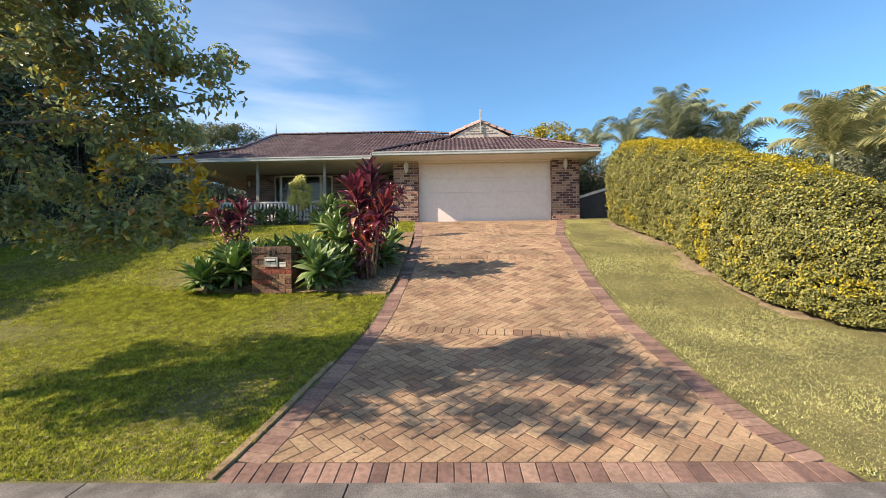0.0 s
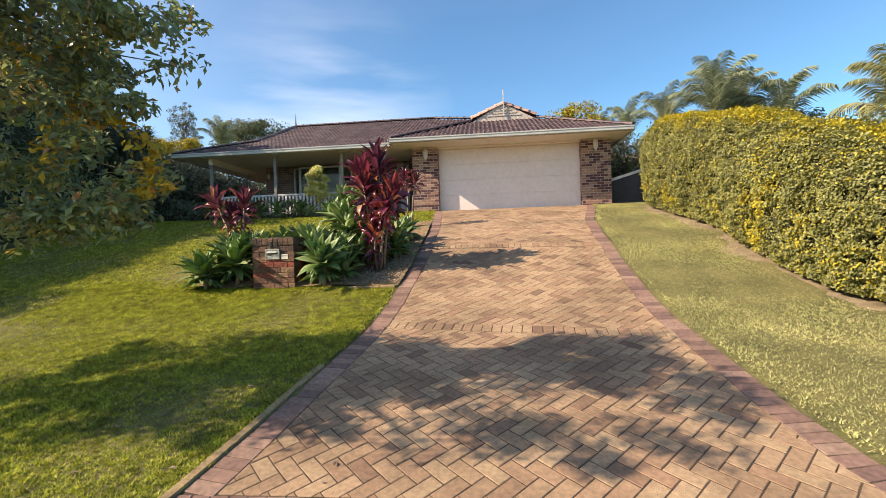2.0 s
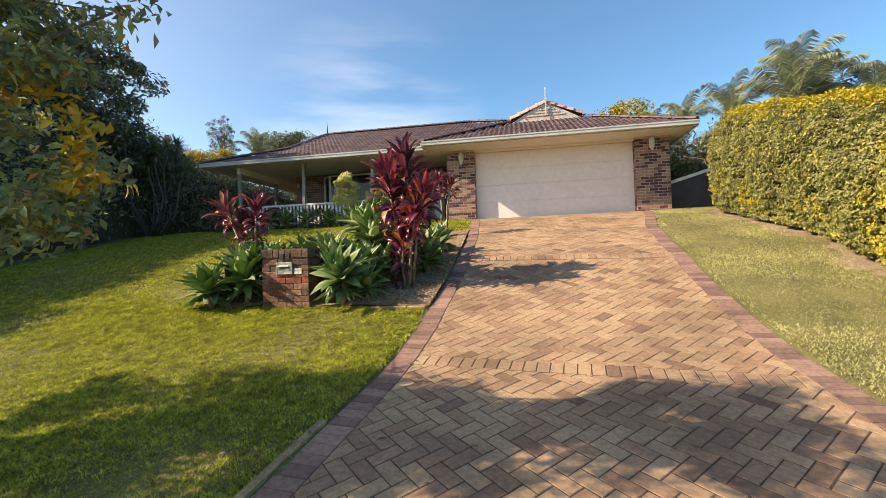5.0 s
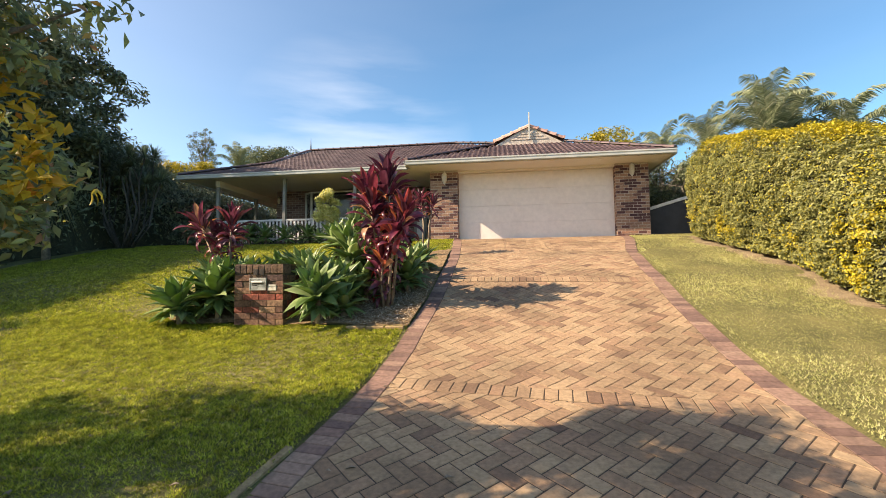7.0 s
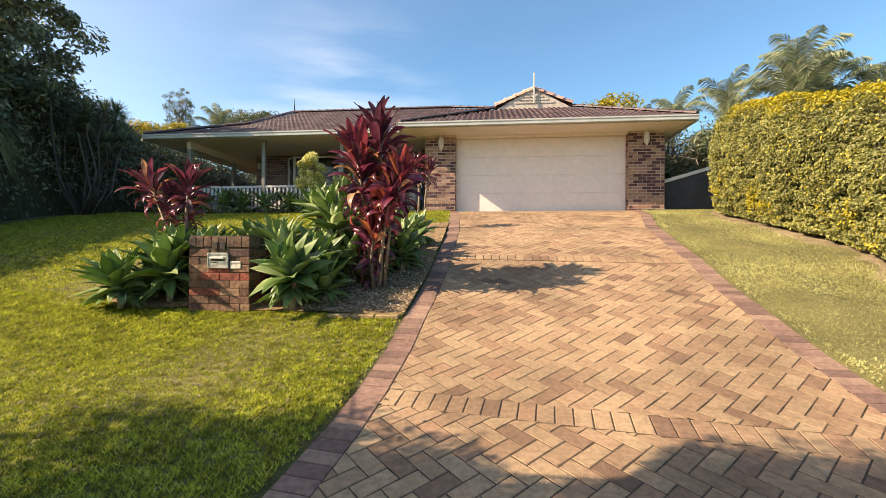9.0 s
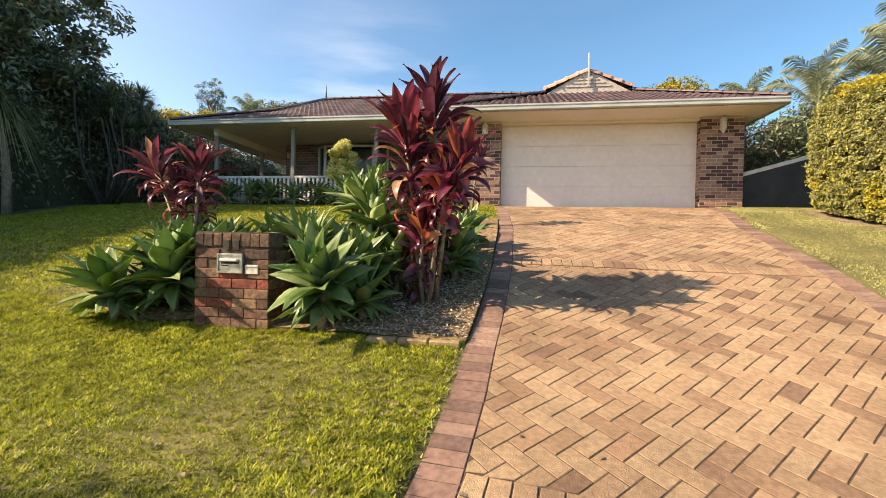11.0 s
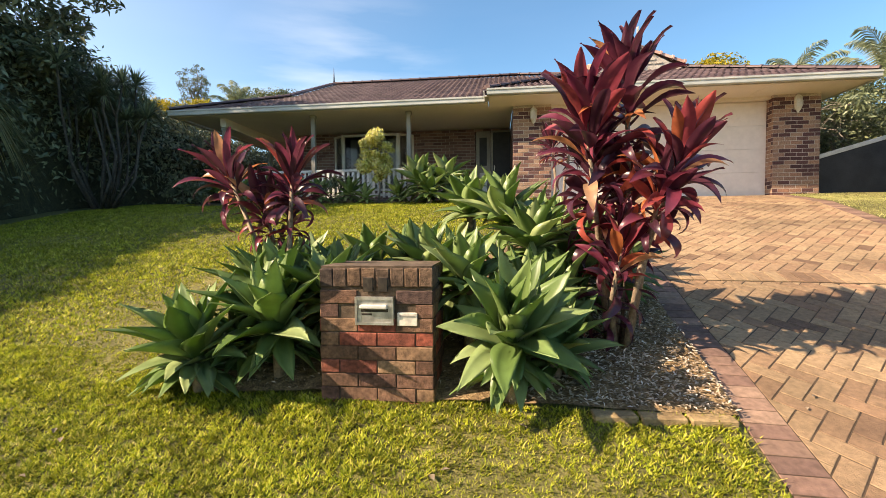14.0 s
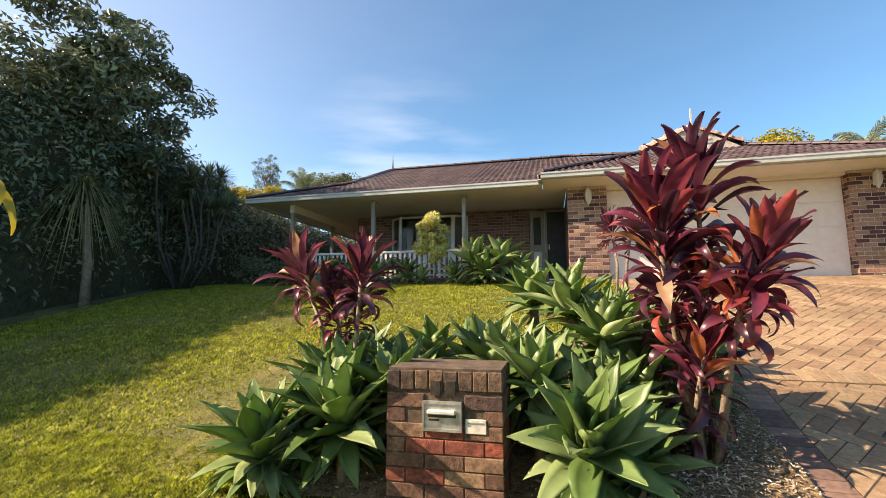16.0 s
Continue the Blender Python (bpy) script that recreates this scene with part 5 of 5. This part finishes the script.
cordyline(-4.05, 8.72, [((0.10, 0, -0.05), (0.0, 0, 0.7), (-0.24, 0, 1.28), 24, 0.38, 0.14),
                        ((0.18, 0.05, -0.05), (0.12, 0.05, 0.6), (-0.02, 0.10, 1.05), 20, 0.36, 0.2),
                        ((0.26, 0, -0.05), (0.24, -0.05, 0.7), (0.28, -0.05, 1.28), 26, 0.38, 0.18),
                        ((0.20, 0.05, -0.05), (0.20, 0.08, 0.5), (0.16, 0.12, 1.06), 18, 0.34, 0.16)],
          "burgundy and orange cordyline on thin canes", 2, 0.8)
cordyline(-1.42, 12.1, [((0, 0, -0.05), (0.03, 0, 0.7), (-0.02, 0, 1.20), 26, 0.34, 0.15), ((0.12, 0, -0.05), (0.16, 0, 0.7), (0.24, 0, 1.14), 22, 0.32, 0.15)],
          "small burgundy cordyline near the garage pier", 3, 0.6)

# lime shrub by the rail, red flowers, low fillers
tree("variegated_shrub", (-4.96, 15.45, gz(15.45)), 1.75, [((0, 0, 1.28), (0.36, 0.34, 0.46)), ((-0.05, 0, 0.8), (0.34, 0.30, 0.26))], 5200, (0.075, 0.042), LEAF_LIME, "lime and cream variegated shrub before the veranda", 51, trunk_r=0.025, clusters=46, clump=0.15, n_limb=5)
for i, (x, y) in enumerate(((-6.0, 15.7), (-7.4, 15.75), (-8.6, 15.75), (-9.5, 15.6), (-10.3, 16.0))):
    tree("low_shrub", (x, y, gz(y)), 0.75, [((0, 0, 0.38), (0.5, 0.25, 0.32))], 1100, (0.09, 0.035), LEAF_DARK, "low dark green shrub under the veranda rail", 60 + i, trunk_r=0.02, clusters=16, clump=0.16, n_limb=3, group="veranda shrubs")


# low twig of the street tree with turning leaves beside the letterbox end of the walk
tw = [o for o in bpy.data.objects if o.name == "street_tree"][0]
tp = Vector((-3.42, 6.05, 2.28)) - tw.location
part("twig", tube([(2.2, 1.2, 2.45), tp + Vector((-0.25, 0.0, 0.12)), tp], [0.012, 0.008, 0.004], 5), BARK, tw)
for i in range(5):
    part("leaf", YELLOW_LEAF, None, tw, "yellow turning leaf", Matrix.Translation(tp + Vector((-0.02 * i, 0, 0.0))) @ pose(0, 0, 0, 20 * i - 40, 25 + 14 * i, -60 + 42 * i) @ Matrix.Diagonal((0.16, 0.16, 0.16, 1)))

# fallen leaves on the lawn and the drive
fr = np.random.default_rng(78)
fx, fy = fr.uniform(-5.5, 0.2, 70), fr.uniform(3.5, 9.0, 70)
fp = np.stack([fx, fy, np.array([gz(b) for b in fy]) + np.where(fx > -0.9, 0.008, 0.035)], 1)
tagged(new("fallen_leaves", leaf_cloud("fallen_leaves", fp, np.tile([0, 0, 1.0], (70, 1)), 0.06, 0.028, CANE, fr, 0.1)), "scattered dry fallen leaves on lawn and pavers", "leaves", kind="stuff")

# ---- garden bed ----
bed = tagged(new("garden_bed", mesh_of("garden_bed", [(x, y, gz(y) + 0.035) for x, y in BED], [tuple(range(len(BED)))], SOIL)), "mulched garden bed of bark and grey gravel", "garden bed", kind="structure")
bme = bmesh.new()
bme.from_mesh(bed.data)
bmesh.ops.triangulate(bme, faces=bme.faces[:])
bmesh.ops.subdivide_edges(bme, edges=bme.edges[:], cuts=5, use_grid_fill=True)
for v in bme.verts:
    v.co.z = gz(v.co.y) + 0.035 + 0.03 * noise.noise(v.co * 3.0)
bme.to_mesh(bed.data)
bme.free()
cr = np.random.default_rng(12)
pts = []
while len(pts) < 8000:
    x, y = cr.uniform(-2.2, -0.85) if len(pts) < 6200 else cr.uniform(-4.9, -0.8), cr.uniform(7.9, 10.0)
    if inside(BED, x, y):
        pts.append((x, y, gz(y) + 0.05 + cr.uniform(0, 0.012)))
pts = np.array(pts)
tagged(new("mulch_chips", leaf_cloud("mulch_chips", pts, np.tile([0, 0, 1.0], (len(pts), 1)), 0.036, 0.013, CHIP, cr, 0.35)), "scattered pale bark chips and gravel", "mulch", kind="stuff")
for x0, x1, rz in ((-1.18, -0.93, 0), (-1.44, -1.19, 2), (-1.70, -1.45, 3)):
    y = 8.03
    e = thing("edging_block", ((x0 + x1) / 2, y, gz(y) + 0.005), "pale worn brick edging block at the bed", "edging", "bed edging", rz=rz)
    part("block", box(-0.122, 0.122, -0.055, 0.055, -0.09, 0.03, bevel=0.008), EDGING, e)

# thin concrete mowing strip along the lawn side of the drive
for edge, off in ((left_edge, -1),):
    for y0, y1 in ((3.42, 5.4),):
        st = np.linspace(y0, y1, 10)
        v, f = [], []
        for y in st:
            xa, xb = edge(y) + off * 0.012, edge(y) + off * 0.065
            z = gz(y)
            v += [(xa, y, z - 0.1), (xa, y, z + 0.022), (xb, y, z + 0.030), (xb, y, z - 0.1)]
        for j in range(len(st) - 1):
            f += [(4 * j + k, 4 * j + (k + 1) % 4, 4 * j + 4 + (k + 1) % 4, 4 * j + 4 + k) for k in range(4)]
        f += [(0, 1, 2, 3), (4 * len(st) - 1, 4 * len(st) - 2, 4 * len(st) - 3, 4 * len(st) - 4)]
        tagged(new("edging_strip", mesh_of("edging_strip", v, f, EDGING)), "thin pale concrete strip edging the driveway", "edging", "drive edging")

# ---- grass ----
def blades(name, n, region, h, w, mat, seed, label, dense=1.0):
    r = np.random.default_rng(seed)
    x0, x1, y0, y1 = region
    px, py = r.uniform(x0, x1, n), y0 + (y1 - y0) * r.random(n)
    le, re = np.interp(py, LEFT_Y, LEFT_X), np.interp(py, RIGHT_Y, RIGHT_X)
    fringe = r.normal(0, 0.025, n)
    ok = ((px < le - 0.05 + fringe) | (px > re + 0.05 + fringe)) & (py > 3.40 + np.abs(r.normal(0, 0.02, n)))
    ok &= ~((px < -0.85) & (px > -4.35) & (py > 7.8) & (py < 13.0) & np.array([inside(BED, a, b) for a, b in zip(px, py)]))
    ok &= ~((px > 4.88 + 0.1 * np.sin(py * 1.3) + 0.25 * np.maximum(0, 7.2 - py) ** 1.5 + r.normal(0, 0.14, n)) & (py > 5.7) & (py < 14.8))
    ok &= ~((px > -9.9) & (px < -2.2) & (py > 15.3))
    px, py = px[ok], py[ok]
    n = len(px)
    pz = np.interp(py, PROFILE_Y, PROFILE_Z) + 0.008
    fine = np.array([noise.noise(Vector((a * 19, b * 19, 5))) for a, b in zip(px, py)])
    tuft = 0.9 * fine + np.array([0.3 * noise.noise(Vector((a * 1.6, b * 1.6, 3))) for a, b in zip(px, py)])
    ok = (fine > -0.16) | (r.random(n) < 0.3)          # dark gaps between the tufts
    px, py, pz, tuft = px[ok], py[ok], pz[ok], tuft[ok]
    n = len(px)
    hh = h * (0.75 + 0.6 * tuft) * r.uniform(0.6, 1.25, n)
    hh = np.maximum(hh, h * 0.5)
    a = r.uniform(0, 2 * np.pi, n)
    lean = r.uniform(0.4, 1.8, n)
    b = np.stack([px, py, pz], 1)
    s = np.stack([-np.sin(a), np.cos(a), 0 * a], 1) * (w * r.uniform(0.7, 1.3, n) / 2)[:, None]
    tip = b + np.stack([np.cos(a) * lean * hh, np.sin(a) * lean * hh, hh], 1)
    v = np.stack([b - s, b + s, tip], 1).reshape(-1, 3)
    me = fast_mesh(name, v, np.arange(3 * n).reshape(-1, 3), mat)
    tagged(new(name, me), label, "grass", kind="stuff")


blades("grass", 420000, (-6.5, -0.86, 3.4, 8.6), 0.032, 0.0115, GRASS, 1, "short green and yellowish lawn grass in the sun")
blades("grass", 300000, (-11.5, -0.8, 8.0, 16.0), 0.040, 0.016, GRASS, 2, "short green lawn grass up to the veranda")
blades("grass", 80000, (-13.0, -6.4, 3.4, 9.0), 0.040, 0.014, GRASS, 3, "shaded green lawn grass")
blades("grass", 200000, (2.7, 7.5, 3.4, 16.2), 0.026, 0.010, GRASS_DRY, 4, "dry short grass strip beside the hedge")


# ---- brick piers of the garage and the letterbox pillar ----
def brick_block(name, sx, sz, sy, mat):
    """A brick with its face at y = 0, chamfered, centred on x and z."""
    me = block_mesh(name, sx, sz, sy, mat, 0.004)
    me.transform(Matrix.Rotation(radians(90), 4, "X"))
    return me


def brick_column(parent, x0, x1, y0, y1, z0, courses, mesh_full, jit, seed):
    """Stretcher-bond faces on the front and both sides of a pier."""
    r = random.Random(seed)
    for c in range(courses):
        z = z0 + (c + 0.5) * 0.086
        for (o, d, L, turn) in (((x0, y0), (1, 0), x1 - x0, 0), ((x1, y0), (0, 1), y1 - y0, 90), ((x0, y1), (0, -1), y1 - y0, -90)):
            s = 0.0 if c % 2 == (0 if turn == 0 else 1) else -0.12
            while s < L - 0.02:
                a, b = max(s, 0), min(s + 0.24, L)
                if b - a > 0.03:
                    m = (a + b) / 2
                    k = (b - a - 0.010) / 0.23
                    part("brick", mesh_full, None, parent, "", pose(o[0] + d[0] * m, o[1] + d[1] * m, z + r.uniform(-jit, jit), 0, 0, turn) @ pose(0, r.uniform(-jit, jit) - 0.001, 0, 0, r.uniform(-0.4, 0.4), 0) @ Matrix.Diagonal((k, 1, 1, 1)))
                s += 0.24


PIER_BRICK = brick_block("brick", 0.23, 0.076, 0.05, BRICK)
PILLAR_BRICK = brick_block("brick", 0.23, 0.0805, 0.05, BRICK_DARK)
for x0, x1 in ((-1.865, -0.99), (3.737, 4.683)):
    pier = part("brick_pier", box(x0 + 0.004, x1 - 0.004, 16.044, 16.40, FLOOR - 0.15, SOFF), MORTAR, house, "mixed tan and dark brick garage pier")
    brick_column(pier, x0, x1, 16.04, 16.34, 2.515, 25, PIER_BRICK, 0.0012, 5)

pr = random.Random(4)
for c in range(9):
    z = 0.043 + c * 0.086 - 0.005
    for (o, d, L, turn) in (((-PW / 2, 0), (1, 0), PW, 0), ((PW / 2, 0), (0, 1), PD, 90), ((-PW / 2, PD), (0, -1), PD, -90)):
        s = -0.12 if (c % 2) == (1 if turn == 0 else 0) else 0.0
        while s < L - 0.02:
            a, b = max(s, 0), min(s + 0.24, L)
            s += 0.24
            if b - a < 0.03:
                continue
            m = (a + b) / 2
            if turn == 0 and 0.56 < z < 0.73 and -0.18 < m - PW / 2 < 0.17:
                continue
            part("brick", PILLAR_BRICK, None, pillar, "", pose(o[0] + d[0] * m, o[1] + d[1] * m, z + pr.uniform(-0.002, 0.002), 0, pr.uniform(-0.5, 0.5), turn) @ pose(0, pr.uniform(-0.004, 0.002), 0) @ Matrix.Diagonal(((b - a - 0.006) / 0.23, 1, 1, 1)))
SOLDIER = box(-0.0425, 0.0425, 0.0, 0.235, -0.115, 0.0, bevel=0.006)
sol_me = bpy.data.meshes.new("soldier_brick")
SOLDIER.to_mesh(sol_me)
SOLDIER.free()
sol_me.materials.append(BRICK_TOP)
for i in range(8):
    x = -PW / 2 + 0.0425 + i * (PW - 0.085) / 7
    for y in (-0.004, 0.238):
        part("soldier_brick", sol_me, None, pillar, "", pose(x + pr.uniform(-0.002, 0.002), y, 0.905 + pr.uniform(-0.004, 0.004), pr.uniform(-0.8, 0.8), pr.uniform(-0.8, 0.8), pr.uniform(-0.6, 0.6)))

# ---- roof tiles ----
def tile_arrays():
    """One concrete tile with two rolls: 0.31 wide on x, 0.36 long on y, top edge tucked under the next course."""
    prof = [(-0.155, 0.004), (-0.125, 0.026), (-0.095, 0.030), (-0.065, 0.012), (-0.035, 0.003), (0.0, 0.003), (0.03, 0.026), (0.06, 0.030), (0.09, 0.012), (0.12, 0.003), (0.155, 0.003)]
    n = len(prof)
    v = [(x, 0.0, z - 0.022) for x, z in prof] + [(x, 0.0, z) for x, z in prof] + [(x, 0.36, z - 0.025) for x, z in prof]
    f = [(i, i + 1, n + i + 1, n + i) for i in range(n - 1)] + [(n + i, n + i + 1, 2 * n + i + 1, 2 * n + i) for i in range(n - 1)]
    return np.array(v), np.array(f)


TV, TF = tile_arrays()
TILE_ME = fast_mesh("roof_tile", TV, TF, TILE)
rest_v, rest_f = [], []
tr = random.Random(3)


def tile_slope(pts, eave0, eave1, up, as_parts):
    e0, e1, up = Vector(eave0), Vector(eave1), Vector(up).normalized()
    u = (e1 - e0).normalized()
    nrm = u.cross(up)
    if nrm.z < 0:
        nrm = -nrm
    flat = [((Vector(p) - e0).dot(u), (Vector(p) - e0).dot(up)) for p in pts]
    rot = Matrix((u, up, nrm)).transposed().to_4x4()
    hi = max(b for a, b in flat)
    lo_a, hi_a = min(a for a, b in flat), max(a for a, b in flat)
    rows, cols = int(hi / 0.33) + 1, int((hi_a - lo_a) / 0.30) + 2
    for j in range(rows):
        for i in range(cols):
            a, b = lo_a + (i + 0.5) * 0.30, j * 0.33
            if not inside(flat, a, b + 0.15):
                continue
            m = Matrix.Translation(e0 + u * a + up * (b - 0.04) + nrm * (0.012 + tr.uniform(0, 0.004))) @ rot @ pose(0, 0, 0, 0, 0, tr.uniform(-0.4, 0.4))
            if as_parts and tile_slope.made < 300:
                part("roof_tile", TILE_ME, None, roof, "", m)
                tile_slope.made += 1
            else:
                rest_f.append(TF + len(rest_v) * len(TV))
                rest_v.append(TV @ np.array(m.to_3x3()).T + np.array(m.translation))


tile_slope.made = 0
tile_slope(SLOPES["garage_front"], (GX0, GY, EZ), (GX1, GY, EZ), (0, 1, PITCH), True)
tile_slope(SLOPES["main_front"], (VX0, VY, EZ), (GX0, VY, EZ), (0, 1, PITCH), False)
tile_slope(SLOPES["garage_left"], (GX0, VY + 4, EZ), (GX0, GY, EZ), (1, 0, PITCH), False)
tagged(part("roof_tiles_rest", fast_mesh("roof_tiles_rest", np.concatenate(rest_v), np.concatenate(rest_f), TILE_REST), None, roof), kind="stuff")

# ---- driveway pavers ----
drive = tagged(new("driveway", grid_sheet([0, 0.25, 0.5, 0.75, 1.0], [3.392] + [round(3.5 + 0.2 * i, 2) for i in range(64)] + [16.3], lambda x, y: gz(y) - 0.0042, JOINT, "driveway")),
               "clay paver driveway in herringbone with dark red edging", "driveway", kind="structure")
for v in drive.data.vertices:
    v.co.x = left_edge(v.co.y) + (right_edge(v.co.y) - left_edge(v.co.y)) * v.co.x
PV, BORD = 0.118, 0.235
FULL = block_mesh("paver", 0.228, 0.110, 0.05, PAVER, 0.0035)
EDGE_ME = block_mesh("edge_paver", 0.228, 0.112, 0.05, PAVER_EDGE, 0.0035)
BAND_ME = block_mesh("paver", 0.111, 0.226, 0.05, PAVER, 0.0035)


def band_y(k, x):
    return (6.62 - 0.13 * (x + 0.72), 10.13 - 0.04 * (x + 0.5))[k]


def clip(poly, px, py, nx, ny):
    out = []
    for (x0, y0), (x1, y1) in zip(poly, poly[1:] + poly[:1]):
        d0, d1 = (x0 - px) * nx + (y0 - py) * ny, (x1 - px) * nx + (y1 - py) * ny
        if d0 >= 0:
            out.append((x0, y0))
        if (d0 >= 0) != (d1 >= 0):
            k = d0 / (d0 - d1)
            out.append((x0 + (x1 - x0) * k, y0 + (y1 - y0) * k))
    return out


cut_v, cut_f = [], []
dv = random.Random(9)


def joined_paver(poly, lift):
    """A cut or far paver: top with a small chamfer and sides, in the joined mesh."""
    cx, cy = sum(p[0] for p in poly) / len(poly), sum(p[1] for p in poly) / len(poly)
    if len(poly) < 3:
        return
    o, n = len(cut_v), len(poly)
    for sc, dz in ((0.972, 0.0), (1.0, -0.003), (1.0, -0.05)):
        for x, y in poly:
            xx, yy = cx + (x - cx) * sc, cy + (y - cy) * sc
            cut_v.append((xx, yy, gz(yy) + dz + lift))
    cut_f.append(tuple(range(o, o + n)))
    for a in (0, n):
        cut_f.extend((o + a + n + i, o + a + n + (i + 1) % n, o + a + (i + 1) % n, o + a + i) for i in range(n))


def paver_pose(x, y, rz, lift):
    return pose(x, y, gz(y) + lift, slope_deg(y), 0, 0) @ pose(0, 0, 0, dv.uniform(-0.2, 0.2), dv.uniform(-0.2, 0.2), rz + dv.uniform(-1.1, 1.1))


made = 0
R45 = math.sqrt(0.5)
for i in range(-40, 180):
    for j in range(-120, 60):
        c = (i - j) % 4
        if c not in (0, 3):
            continue
        w, h = (2, 1) if c == 0 else (1, 2)
        mx, my = (i + w / 2) * PV, (j + h / 2) * PV
        x, y = (mx + my) * R45 + 0.8, (mx - my) * R45 + 3.0
        if not (3.3 < y < 16.4) or not (left_edge(y) + 0.05 < x < right_edge(y) - 0.05):
            continue
        g = 0.004
        hw, hh = w * PV / 2 - g, h * PV / 2 - g
        quad = []
        for sx, sy in ((-1, -1), (1, -1), (1, 1), (-1, 1)):
            a, b = mx + sx * hw, my + sy * hh
            quad.append(((a + b) * R45 + 0.8, (a - b) * R45 + 3.0))
        cutters = [(left_edge(y) + BORD + 0.004, y, 1.0, 0.0 - (left_edge(y + 0.1) - left_edge(y - 0.1)) / 0.2), (right_edge(y) - BORD - 0.004, y, -1.0, (right_edge(y + 0.1) - right_edge(y - 0.1)) / 0.2),
                   (0, 3.392 + BORD + 0.006, 0, 1), (0, 16.27, 0, -1)]
        for k in (0, 1):
            by = band_y(k, x)
            cutters.append((x, by + 0.121, 0, 1) if y > by else (x, by - 0.121, 0, -1))
        poly = quad
        for px, py, nx, ny in cutters:
            if poly:
                poly = clip(poly, px, py, nx, ny)
        if len(poly) < 3:
            continue
        area = abs(sum(p[0] * q[1] - q[0] * p[1] for p, q in zip(poly, poly[1:] + poly[:1]))) / 2
        if area < 0.0006:
            continue
        lift = dv.uniform(-0.0007, 0.0007)
        if area > 0.985 * 4 * hw * hh and y < 6.4 and made < 300:
            part("paver", FULL, None, drive, "", paver_pose(x, y, -45 if c == 3 else 45, lift))
            made += 1
        else:
            joined_paver(poly, lift)
# soldier courses: the street end, the two cross bands
x = left_edge(3.5) + 0.06
while x < right_edge(3.5):
    part("edge_paver", EDGE_ME, None, drive, "", paver_pose(x, 3.392 + BORD / 2, 90, 0.002))
    x += 0.119
for k in (0, 1):
    x = left_edge(band_y(k, -0.8)) + BORD + 0.06
    while x < right_edge(band_y(k, 2.6)) - BORD - 0.03:
        part("band_paver", BAND_ME, None, drive, "", paver_pose(x, band_y(k, x), -7 if k == 0 else -2, 0.002))
        x += 0.119
# side borders
for edge, off in ((left_edge, 1), (right_edge, -1)):
    y = 3.392 + BORD + 0.06
    while y < 16.2:
        dx = (edge(y + 0.15) - edge(y - 0.15)) / 0.3
        part("edge_paver", EDGE_ME, None, drive, "", paver_pose(edge(y) + off * BORD / 2, y, -math.degrees(math.atan(dx)), 0.002))
        y += 0.119 / math.sqrt(1 + dx * dx + (slope_deg(y) / 57.3) ** 2)
tagged(part("pavers_rest", mesh_of("pavers_rest", cut_v, cut_f, PAVER_REST), None, drive), kind="stuff")
